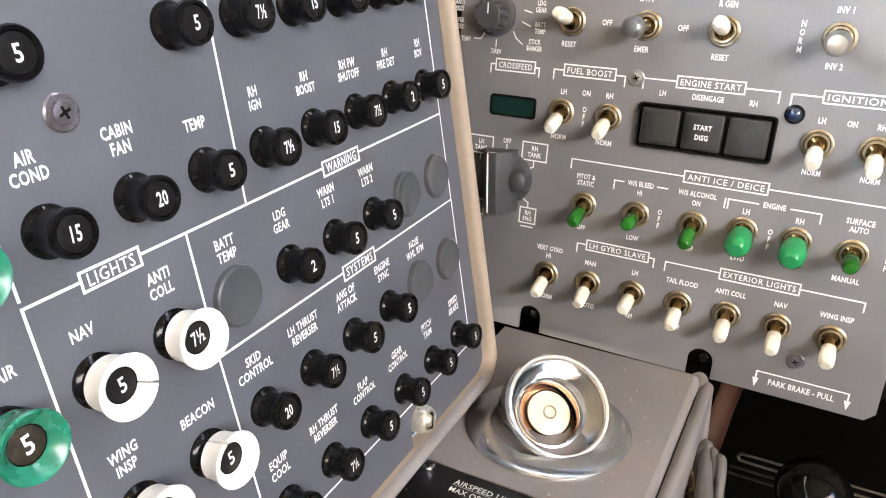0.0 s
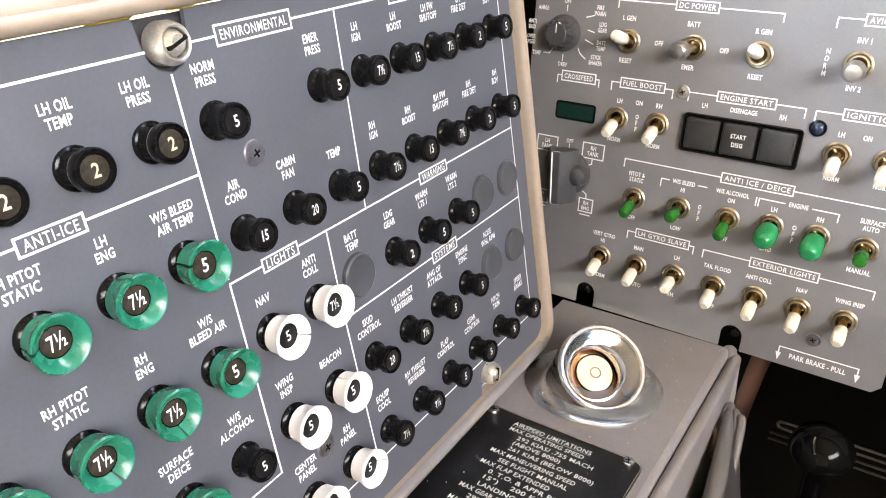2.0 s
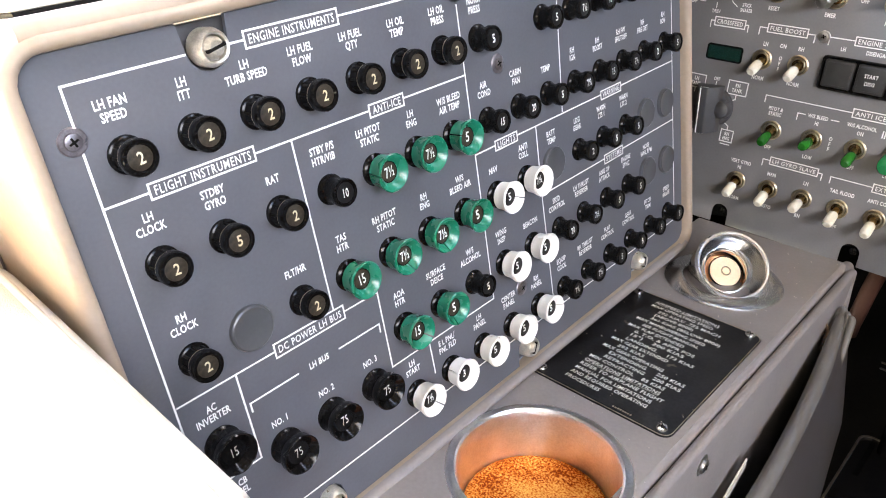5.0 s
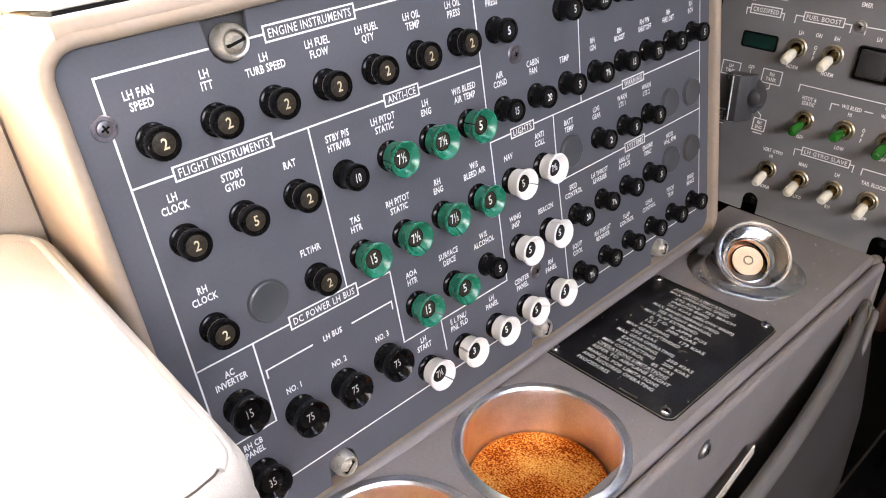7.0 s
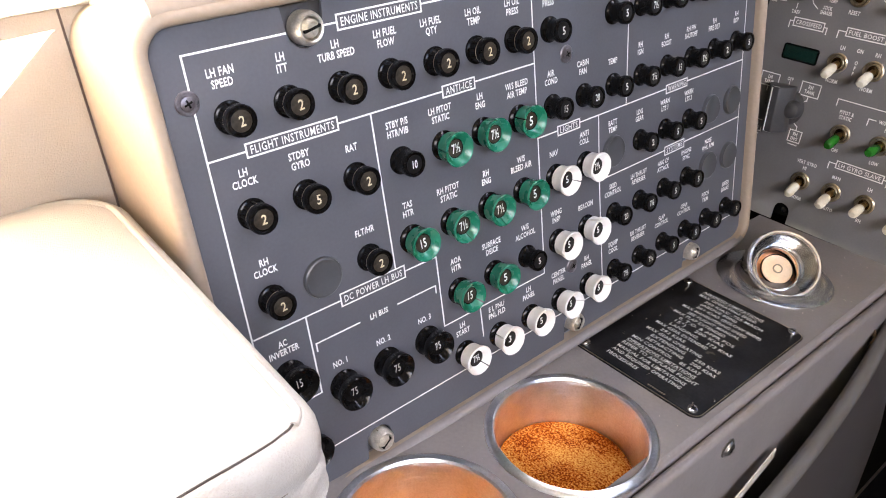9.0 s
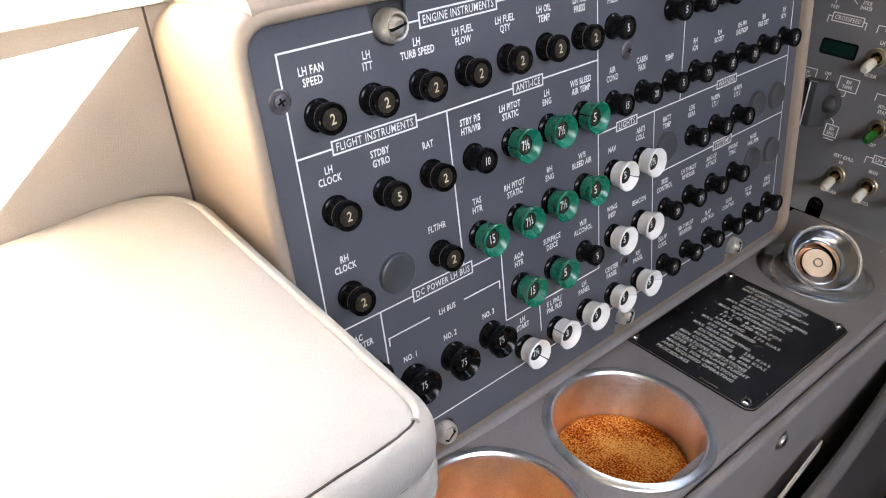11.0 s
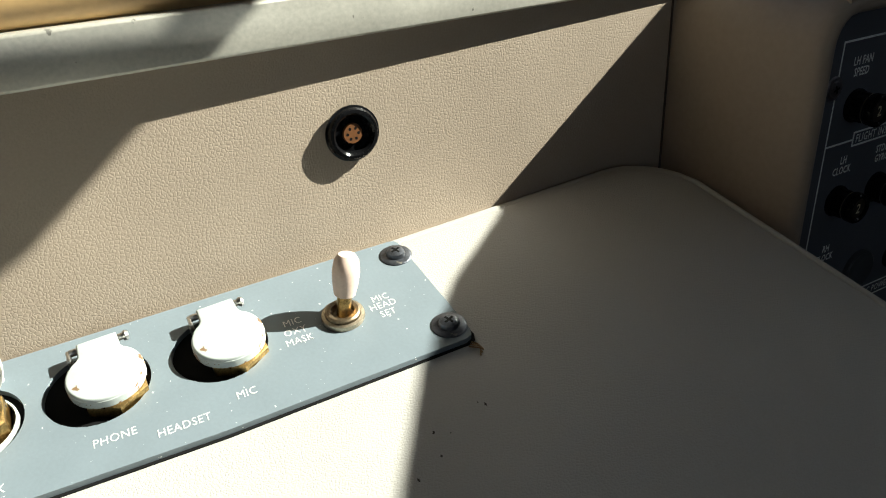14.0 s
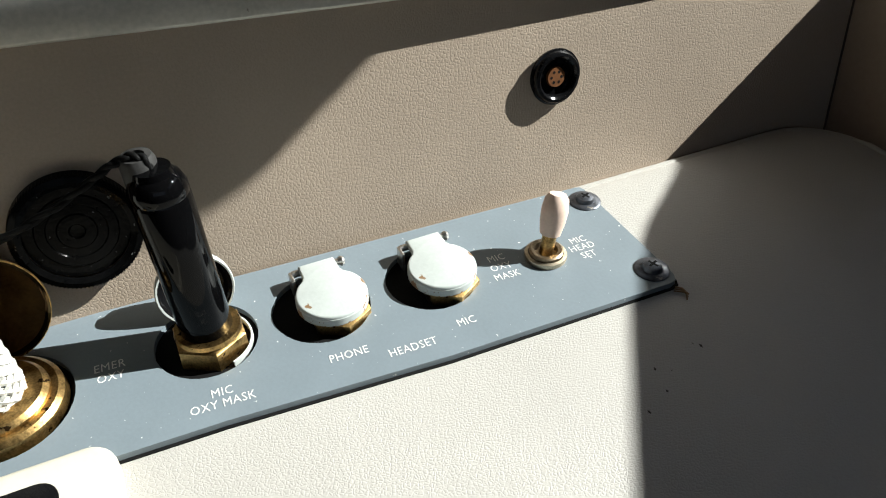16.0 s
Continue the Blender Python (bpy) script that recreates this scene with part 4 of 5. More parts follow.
part("bezel", bezel(-12.6, 12.6, -4.6, 4.6, 0.6, [(0, -0.5), (0, 0.3), (0.9, 0.5), (1.4, 0.1), (1.4, 0)], 2), BLACK, disp)
part("window", box(-12.6, 12.6, -4.6, 4.6, -1.5, 0.16), DISPLAY, disp)

# three start buttons in one black frame
BUTTON_GREY = material("button_grey", (0.024, 0.024, 0.0235), 0.4, 0, 0.2, 120, 900, 0.03)
start = thing("engine_start_buttons", at(FWD, 26.8, 28.9), "row of three square black start buttons", "button")
part("bezel", bezel(-32, 32, -10.2, 10.2, 0.8, [(0, 0), (0, 2.2), (0.9, 2.6), (1.3, 1.8), (1.3, 0)], 2), BLACK, start)
part("well", box(-32, 32, -10.2, 10.2, 0.02, 0.35), BLACK_MATT, start)
for i, x in enumerate((-21.2, 0.0, 21.2)):
    b = part("button", slab(rounded(x - 9.5, x + 9.5, -9.2, 9.2, 1.0, 3), 0.4, 3.0, 0.7), BUTTON_GREY, start)
    part("cover", slab(rounded(x - 8.0, x + 8.0, -7.7, 7.7, 0.8, 3), 3.0, 3.3, 0.25), BUTTON_GREY, b)
    if i == 1:
        lettering("START", x, 2.3, 2.7, INK, b, z=3.45, squeeze=0.8)
        lettering("DISG", x, -2.6, 2.7, INK, b, z=3.45, squeeze=0.8)
    if i == 2:
        for k in range(7):
            part("hatch_line", box(-4.6, 4.6, -4.2 + k * 1.3, -3.8 + k * 1.3, 4.15, 4.4, m=Matrix.Translation((x * MM, 0, 0)) @ Matrix.Rotation(radians(40), 4, "Z") @ Matrix.Scale(0.8, 4)), KNOB_GREY, b)

lamp = thing("indicator_lamp", at(FWD, 66.2, 42.4), "small dark blue domed indicator lamp, unlit", "lamp")
part("lens", lathe([(0, 2.8), (1.8, 2.4), (3.2, 1.4), (3.6, 0.4)], 24), LAMP_BLUE, lamp)
part("ring", lathe([(3.5, 0), (3.5, 1.1), (4.4, 0.9), (4.6, 0)], 24), BLACK, lamp)
hole = thing("indicator_lamp", at(FWD, -89, 106.5), "small black indicator socket", "lamp")
part("ring", lathe([(0, 0.4), (2.2, 0.4), (2.4, 1.0), (3.4, 0.8), (3.6, 0)], 20), BLACK, hole)

screw(at(FWD, -9.8, 51.5), 3.0, STEEL, "small cross-head screw in the switch panel", True, 0, 1.3, 4.2)
screw(at(FWD, 90.3, -80.2), 3.0, SCREW_GREY, "bare cross-head screw in the switch panel", True, 0, 1.3, 4.4)
for u in (-54.1, 45.0):
    screw(at(FWD, u + 1.5, -92, -4), 3.2, BLACK, "black screw in a notch of the switch panel", True, 0, 1.6)
for u, v in ((15.8, 113), (64, 113.4)):
    screw(at(FWD, u, v), 3.2, BLACK, "black cross-head screw beside a gauge", True, 0, 1.4, 4.6)
for u, v, rad, word in ((-2, 137.5, 28, ""), (50, 140.5, 30.5, "DC|VOLTS")):
    gauge = thing("gauge", at(FWD, u, v), "round gauge with a blue face in a black bezel", "gauge", "gauges")
    part("bezel", lathe([(rad, 0), (rad, 1.2), (rad - 0.7, 1.7), (rad - 1.5, 1.3), (rad - 1.8, 0.5)], 48), BLACK, gauge)
    part("face", lathe([(rad - 1.7, 0.55), (0, 0.55)], 48), GLASS_BLUE, gauge)
    if word:
        words(word, 0, -rad + 12, 3.0, gauge, z=0.8)


# ---- toggle switches ----
def toggle(kind, tilt, side=0.0):
    """Nut, bushing, lever and its sleeve; the lever tilts down by tilt degrees."""
    top = thing("toggle_switch", LEVEL, "", "switch", "toggle switches")
    part("nut", lathe([(5.6, 0.2), (6.9, 0), (7.3, 0.5), (7.3, 1.0), (6.7, 1.5), (6.0, 1.3), (5.8, 0.6)], 32), NICKEL, top)
    bush = part("bushing", lathe([(5.5, 0.2), (5.5, 2.7), (5.2, 3.0), (4.5, 2.9), (4.2, 1.0)], 32), NICKEL, top)
    part("well", lathe([(5.9, 0.5), (5.6, 0.45)], 32), BLACK_MATT, bush)
    part("throat", lathe([(4.3, 1.0), (2.4, 1.6), (0, 1.8)], 24), BROWN, bush, "dark brown lever throat")
    m = Matrix.Rotation(radians(tilt), 4, "X") @ Matrix.Rotation(radians(side), 4, "Y")
    if kind == "metal":
        part("lever", lathe([(2.3, 0.5), (2.6, 6), (4.6, 11), (5.6, 14), (5.4, 17), (4.0, 18.8), (0, 19.4)], 24, m=m), STEEL, top)
        tagged(top, "toggle switch with a rounded bare metal lever")
        return top
    lever = part("lever", lathe([(2.2, 0.5), (2.4, 4), (2.7, 9), (0, 9.2)], 16, m=m), BRASS, top)
    mat = {"white": SLEEVE, "green": SLEEVE_GREEN, "mint": SLEEVE_MINT}[kind]
    if kind == "mint":
        prof = [(4.8, 4.4), (5.8, 5.0), (6.3, 8), (6.3, 13), (5.6, 16.4), (3.6, 18.6), (0, 19.4)]
    else:
        prof = [(3.1, 6.4), (3.4, 6.8), (3.6, 10), (3.7, 14.5), (3.4, 17.4), (2.4, 18.8), (0, 19.2)]
    part("sleeve", lathe(prof, 24, m=m), mat, lever, {"white": "white rubber sleeve", "green": "green rubber sleeve", "mint": "large bright green cap"}[kind])
    tagged(top, {"white": "toggle switch with a worn white sleeve", "green": "toggle switch with a green sleeve", "mint": "toggle switch with a large bright green cap"}[kind])
    return top


for kind, u, v, tilt, side in (("white", -47, 76.6, -14, -8), ("metal", -8.0, 77.2, 4, -12), ("white", 28.7, 77.2, -14, 0), ("metal", 78, 77.6, 6, 0), ("white", -47.8, 29.6, 22, 0), ("white", -22, 29.8, 22, 0), ("white", 78.4, 29.8, 22, 0),
                               ("white", 102.8, 29.7, 22, 0), ("green", -29.3, -19.2, 20, 0), ("green", -0.4, -19, 6, 0), ("green", 29.2, -19.0, 22, 0), ("mint", 53.6, -17.5, 18, 0), ("mint", 78.4, -18.0, 18, 0), ("green", 103.2, -19.2, 6, 0)):
    toggle(kind, tilt, side).matrix_world = at(FWD, u, v)
for u in (-46.4, -21.4, 3.8, 29.0, 53.7, 78.2, 103.2):
    toggle("white", 12 if u == 3.8 else 24, 0).matrix_world = at(FWD, u, -63.6)
toggle("white", 10).matrix_world = at(FWD, 118.0, 77.0)

# ---- side console ----
console = thing("side_console", CON, "mauve-grey painted side console with recessed cup holders", "console", kind="structure")
CUPS = ((7.0, -118.5), (8.0, -216.0))
top = hole_plate(-62, 48.5, -167.5, -69, *CUPS[0], 40.4)
hole_plate(-62, 48.5, -320, -167.5, *CUPS[1], 40.4, bm=top)
box(-62, 48.5, -69, 193, -0.8, 0, bm=top)
bmesh.ops.remove_doubles(top, verts=top.verts, dist=1e-6)
part("top", top, MAUVE, console)
part("edge", sweep([(46, -320, -5.0), (46, 193, -5.0)], [(5.2 * math.sin(radians(a)) + 0.6, 5.0 * math.cos(radians(a)) - 0.03) for a in range(0, 101, 10)] + [(-3, -4), (-3, 4.5)]), MAUVE, console)
part("side_panel", box(52.2, 59.0, -320, 196, -150, -2.6, 3.3, 5), MAUVE, console, "mauve-grey console side below a dark joint")
part("joint", box(47.5, 55, -320, 193, -16, -8.5), BLACK_MATT, console)
# hidden lower body, given the same shade colour as the footwell
part("base", box(-60, 46, -320, 190, -330, -60), SHADE_BLACK, console)
for i, (x, y) in enumerate(CUPS):
    cup = thing("cup_holder", at(CON, x, y), "brushed steel cup holder with a speckled orange mat inside", "cup holder", "cup holders")
    part("rim", lathe([(40.2, 0.3), (41.2, 1.6), (44.2, 1.4), (45.4, 0.5), (45.6, 0)], 64), RIM_STEEL, cup)
    part("wall", lathe([(40.2, 0.4), (39.6, -2), (38.4, -28), (37.6, -30), (0, -30)], 64), CUP_STEEL, cup)
    mat_bm = bmesh.new()
    lathe([(37.4, -29.6), (37.2, -28.2), (36, -27.6), (31, -27.8), (30, -28.2), (24, -28.2), (23, -27.9), (0, -27.9)], 64, bm=mat_bm)
    part("mat", mat_bm, CORK, cup, "speckled orange textile mat")

placard = thing("placard", CON, "worn black placard with white airspeed limitations text", "placard")
part("plate", slab(rounded(-43.5, 44.5, -60.0, 60.5, 6.0), 0.0, 1.0, 0.3), PLACARD, placard)
part("border", bezel(-43.0, 44.0, -59.5, 60.0, 5.5, [(-0.3, 1.02), (-0.3, 1.1), (0.2, 1.1), (0.2, 1.02)], 6), NICKEL, placard)
LINES = ("AIRSPEED LIMITATIONS", "MAX OPERATING SPEED", "292 KIAS/ .755 MACH", "(ABOVE 8000)", "261 KIAS (BELOW 8000)", "MAX MANEUVERING SPEED", "SEE FLIGHT MANUAL", "MAX FLAP EXTENDED", "0. T.O. & APPR POS", "15°)    200 KIAS", "LANDING.    173 KIAS", "MAX GEAR EXTENDED", "292 KIAS", "MAX GEAR OPERATING", "EXTENDING     250 KIAS", "RETRACTING    200 KIAS", "MIN CONTROL    85 KIAS", "OPERATIONS LIMITATIONS", "REFER TO AIRPLANE FLIGHT", "MANUAL FOR LIMITATIONS", "AND REQUIRED OPERATING", "PROCEDURES")
for i, text in enumerate(LINES):
    indent = 0 if text[:3] in ("AIR", "MAX", "MIN", "OPE", "REF", "MAN", "AND", "PRO") else 7
    half = len(text) * 1.09
    lettering(text, -24 + indent + half, 53.0 - i * 4.9, 3.0, WORN_INK, placard, z=1.06, width=2 * half, bold=0.010)
    if i in (0, 17):
        rule(placard, -24, 50.9 - i * 4.9, -24 + 2 * half, 50.9 - i * 4.9, 0.3, GREY_INK, 1.06)
for k in range(8):
    part("small_print", box(10 + 1.5 * k, 10.9 + 1.5 * k, -57.0, -55.8, 1.02, 1.06), NICKEL, placard)
for u, v in ((-38.5, 56), (37.0, 57.2), (38.0, -54.5), (-37.5, -54.5)):
    screw(at(CON, u, v, 1.0), 3.2, CHROME, "bright round-head screw in the placard's corner", True, 0, 1.7)

# swivelling lamp
BORE = material("polished_bore", (0.62, 0.62, 0.62), 0.13, 1.0, 0.05, 60, 900, 0.01)
light = thing("map_light", at(CON, -4.2, 110.5), "chrome swivelling map light on a round plate", "lamp")
part("plate", lathe([(39.2, 0), (39.0, 0.9), (38.2, 1.5), (34, 2.3), (29, 2.9), (27.2, 2.7), (26.4, 1.5)], 64), material("plate_chrome", (0.74, 0.74, 0.73), 0.24, 1, 0.1, 50, 700, 0.02), light)
tip = Matrix.Translation((-0.0006, 0.0020, 0.0056)) @ Vector((0.48, -0.52, 0.77)).to_track_quat("Z", "Y").to_matrix().to_4x4() @ Matrix.Scale(0.94, 4)
part("ball", lathe([(21.0, -16), (24.6, -9), (26.0, -2), (26.2, 6), (26.0, 13.0)], 64, m=tip), CHROME, light)
part("bore", lathe([(23.2, 15.4), (22.4, 11), (20.8, 6), (18.4, 3.2), (15.4, 2.4)], 64, m=tip), BORE, light, "polished inner bore")
part("rim", lathe([(26.0, 12.2), (26.7, 14.0), (26.4, 16.0), (25.3, 17.2), (24.0, 17.0), (23.3, 16.0), (23.2, 15.0)], 64, m=tip), RIM_BRIGHT, light, "bright satin rim")
barrel = tip @ Matrix.Translation((-0.0026, -0.0010, 0)) @ Matrix.Diagonal((1.13, 1.13, 1.0, 1.0))
cone = part("reflector", lathe([(15.6, 1.0), (15.8, 7.6), (15.4, 8.8), (14.6, 9.0), (14.0, 8.4), (13.6, 5), (13.2, -1)], 48, m=barrel), BORE, light)
part("glow_cup", lathe([(13.7, 6.6), (13.3, -1.0), (12.6, -2.4), (0, -2.4)], 40, m=barrel), material("orange_reflector", (0.85, 0.46, 0.26), 0.3, 0.7, 0.1, 120, 900, 0.02), cone, "orange reflector wall")
lamp_in = tip @ Matrix.Translation((-0.0002, 0.0002, 0))
part("lens", lathe([(11.4, 0.4), (11.0, 1.6), (7, 2.4), (0, 2.8)], 40, m=lamp_in), LENS_WARM, cone, "pale warm lens")
part("lens_ring", lathe([(11.4, 0.6), (11.5, 1.7), (12.0, 1.7), (12.1, 0.0)], 40, m=lamp_in), BLACK, cone)
part("bulb_ring", lathe([(2.6, 2.6), (2.8, 3.4), (3.4, 3.4), (3.7, 2.5)], 24, m=lamp_in), DULL_CHROME, cone)

# screw in the console's side
side_at = CON @ Matrix.Translation((59.0 * MM, -46.5 * MM, -16.5 * MM)) @ Matrix.Rotation(radians(90), 4, "Y")
screw(side_at, 4.4, STEEL, "bright cross-head screw with a cup washer", True, 0, 2.6, 6.0)

# leather map pouch along the console
path = [(62.5, 163, -20), (65, 145, -22), (69, 120, -27), (73, 85, -36), (76, 45, -45), (78, 0, -54), (78.5, -60, -66), (76, -140, -80)]
flap = thing("map_pouch", CON, "grey leather map pouch sagging along the console, its outer face darkened for shade", "pouch")
path = [tuple(p) for p in curve(path, 4)]
part("front", sweep(path, [(1, 0.6), (2.8, -0.8), (3.6, -4), (2.6, -12), (4, -160), (-21, -160), (-20, -60), (-16, -36), (-11, -20), (-7, -9), (-4.4, -2), (-2.5, 0.4), (-1, 1.0)], sizes=[min(1.0, 0.45 + 0.06 * i) for i in range(len(path))]), POUCH_SHADED, flap)
# lighter band paints the light along the pouch's top
part("edge_seam", sweep([(x, y, z + 0.6) for x, y, z in path], [(3.6, -0.9), (4.2, -2.4), (3.4, -4.2), (1.0, -2.0), (-3.8, -2.6), (-5.0, -5.6), (-5.8, -4.8), (-5.0, -1.4), (-3.0, 0.5), (-0.6, 1.2), (1.8, 0.6)], sizes=[min(1.0, 0.45 + 0.06 * i) for i in range(len(path))]), POUCH_LIT, flap, "top edge, lighter grey for the light it catches")
part("lining", sweep([(64, 12, -50), (66.5, -40, -60), (68.5, -100, -71)], [(-0.4, 0), (-0.5, -1), (-0.4, -8), (0.4, -8), (0.5, -1), (0.4, 0)]), PALE, flap, "pale lining edge showing in the slot")
roll = thing("leather_cover_edge", CON, "padded grey leather roll at the console's front corner", "trim")
part("roll", sweep([(50, 200, -6), (52, 194, -6), (55, 188, -9), (56.5, 184, -26), (57, 182, -60), (57, 180, -130)], circle(4.6, 14)), MAUVE, roll)
part("roll_back", sweep([(68, 230, -8), (64, 229, -32), (60, 227, -64), (59, 226, -74)], circle(6.0, 14)), material("red_brown_leather", (0.05, 0.022, 0.016), 0.6, 0, 0.1, 30, 600, 0.1, spec=0.1), roll, "reddish brown leather roll")
cords = thing("tie_cord", CON, "grey leather ties knotted at the pouch end", "cord")
for k in range(3):
    dx = 3.6 * k
    part("loop", tube(curve([(60 + dx, 142 - 3 * k, -44), (60 + dx, 152 - 3 * k, -32), (61 + dx, 159 - 3 * k, -23), (62.6 + dx, 161 - 3 * k, -18.5 - k), (64.6 + dx, 158 - 3 * k, -20.5), (66 + dx, 150 - 3 * k, -28), (67 + dx, 138 - 3 * k, -44), (67.5 + 0.4 * dx, 126 - 3 * k, -58)], 4), (2.5, 2.1, 2.4)[k], 12), POUCH_LIT, cords)
FRAY = material("brown_frayed_thread", (0.22, 0.14, 0.08), 0.8, 0, 0.3, 300, 1500, 0.1)
for k in range(7):
    part("thread", tube(curve([(57.5 + 0.5 * k, 146 - k, -24 - 3.2 * k), (60.5 + 0.6 * k, 142 - k, -25 - 2.6 * k), (62.5 + 0.4 * k, 139.5 - 1.2 * k, -28 - 3.4 * k), (60.5 + 0.9 * k, 138 - k, -32 - 3 * k)], 3), 0.55, 6), FRAY, cords, "brown frayed thread")

# things in the dark footwell
knob = thing("brake_knob", at(CON, 114.0, 173.6, -37.5), "glossy black domed knob in the dark footwell", "knob")
part("dome", lathe([(0, 17), (5, 16.4), (10, 14.2), (14.5, 10.4), (17.2, 5.4), (18, 0), (16.6, -4.5), (11, -7.6), (6, -8)], 40), material("glossy_dark_dome", (0.003, 0.003, 0.003), 0.1, 0, 0.2, 80, 900, 0, spec=0.16), knob)
part("stem", lathe([(6, -7), (6, -90)], 20), RUBBER, knob)
rack = thing("pedal_rack", at(CON, 190, 185, -52), "dark metal pedal frame in the footwell shade", "frame")
DARK_METAL = material("dark_metal", (0.22, 0.19, 0.16), 0.35, 0.9, 0.2, 60, 600, 0.05)
part("bar_loop", tube(curve([(120, 212, -126), (-20, 212, -126), (-108, 212, -126), (-117, 212, -127.5), (-119, 212, -129.5), (-117, 212, -131.5), (-108, 212, -133), (-20, 212, -133), (120, 212, -133)], 4), 1.2, 8), DARK_METAL, rack)
for k in range(2):
    part("bar", box(-124, 120, 210.8, 213.2, -7 * k - 141.6, -7 * k - 140, 0.6), DARK_METAL, rack)
part("pedal", box(-100, 30, -95, 34, -104, -100, 1.6), BLACK, rack)
part("pedal_edge", bezel(-99, 29, -94, 33, 8, [(-0.8, -100.4), (-0.8, -99.2), (0.8, -99.2), (0.8, -100.4)], 5), DARK_METAL, rack)
part("stay", box(-92, -86, -20, 34, -180, -100, 1.0), BLACK, rack)

# ---- armrest ----
arm = thing("armrest", ARM, "padded grey leather armrest with stitched seams", "armrest")


def cushion(x0, x1, y0, y1, z0, z1, r, far=30.0, near=14.0, prof=None):
    """A padded block whose far corner at the wall is broadly rounded, its top edge rolled over."""
    pts = []
    for cx, cy, a0, rr in ((x1 - near, y1 - near, 0, near), (x0 + far, y1 - far, 90, far), (x0 + 8, y0 + 8, 180, 8), (x1 - 8, y0 + 8, 270, 8)):
        for i in range(9):
            a = radians(a0 + 90 * i / 8)
            pts.append((cx + rr * math.cos(a), cy + rr * math.sin(a)))
    bm = bmesh.new()
    rings = []
    for d, z in prof or [(r * (1 - math.cos(radians(a))), z1 - r + r * math.sin(radians(a))) for a in range(0, 91, 15)]:
        rings.append([(x + (x0 + x1 - 2 * x) / (x1 - x0) * d, y + ((y0 + y1) / 2 - y) / ((y1 - y0) / 2) * d, z) for x, y in pts])
    rings.insert(0, [(x, y, z0) for x, y in pts])
    rows = [[bm.verts.new(Vector(p) * MM) for p in ring] for ring in rings]
    k = len(pts)
    for a, b in zip(rows, rows[1:]):
        for i in range(k):
            bm.faces.new((a[i], a[(i + 1) % k], b[(i + 1) % k], b[i]))
    bm.faces.new(rows[-1])
    bm.faces.new(rows[0][::-1])
    bmesh.ops.recalc_face_normals(bm, faces=bm.faces)
    return smooth(bm, 60)


SEWN = [(0.6, -31), (0.0, -26), (0.3, -22.5), (1.3, -20.6), (0.3, -18.6), (0.0, -14), (0.3, -9.5), (1.4, -6.2), (3.0, -4.3), (4.8, -3.7), (5.6, -4.1), (6.4, -3.7), (9, -3.1), (14, -2.6), (22, -2.4)]
part("cushion", cushion(-47, 130, -420, 198.5, -34, -2.4, 8.5, prof=SEWN), PADDED, arm)
part("lower_cushion", cushion(-47, 129, -420, 197, -76, -33, 10.0), PADDED, arm)
part("body", box(-47, 114, -420, 188, -320, -74, 6), HOUSING, arm)
edge_run = [(116 + 8.6 * math.cos(radians(a)), 184.5 + 8.6 * math.sin(radians(a)), -3.9) for a in range(35, 91, 11)]
edge_run += [(x, 193.1, -3.9) for x in range(108, -16, -8)]
edge_run += [(-17 + 24.4 * math.cos(radians(a)), 168.5 + 24.6 * math.sin(radians(a)), -3.9 - 0.07 * (a - 90)) for a in range(90, 151, 10)]
part("piping", tube(edge_run, 1.35, 10), PIPING, arm, "pale leather piping")
sewn = random.Random(7)
inboard = [(122.0, 190.5, -3.6), (123.6, 187.5, -3.6)] + [(124.4 + sewn.uniform(-0.2, 0.2), y, -3.75 + sewn.uniform(-0.1, 0.1)) for y in range(182, -420, -6)]
part("seam_line", tube(inboard, 0.38, 6), DARK_THREAD, arm, "dark sewn line")
for k in range(70):
    y = 180 - k * 4.6
    part("stitch", box(-0.3, 0.3, -1.5, 1.5, -0.4, 0.4, 0.15, 1, m=Matrix.Translation((128.5 * MM, y * MM, (-20.6 + 0.3 * math.sin(k * 1.7)) * MM)) @ Matrix.Rotation(radians(6 * math.sin(k * 2.3)), 4, "X")), THREAD, arm)
rng = random.Random(4)
for x, y, size in ((41.7, 40.1, 0.9), (49.4, 38.2, 0.8), (53.0, 29.5, 0.9), (40.2, 57.6, 1.1), (44.1, 44.1, 0.4), (38.5, 56.0, 0.6)):
    size *= 0.55
    pts = [(x + size * rng.uniform(0.4, 1.1) * math.cos(radians(a)) * 1.4, y + size * rng.uniform(0.3, 1.0) * math.sin(radians(a))) for a in range(0, 360, 40)]
    part("scuff", slab(pts, -2.5, -2.34), material("scuff_dirt", (0.05, 0.042, 0.036), 0.8, 0, 0.3, 300, 1200, 0.1) if "scuff_dirt" not in bpy.data.materials else bpy.data.materials["scuff_dirt"], arm, "small dark scuff")
fray = thing("frayed_thread", ARM, "short brown frayed thread at the jack plate's corner", "thread")
for k in range(3):
    part("strand", tube([(17.5 + 0.6 * k, 66.5 - 0.8 * k, -1.9), (19.5 + k, 67.4, -1.2), (22 + 0.8 * k, 68.2 - k, -2.0)], 0.28, 6), material("brown_strand", (0.22, 0.13, 0.06), 0.8, 0, 0.2, 300, 900, 0.1) if "brown_strand" not in bpy.data.materials else bpy.data.materials["brown_strand"], fray)

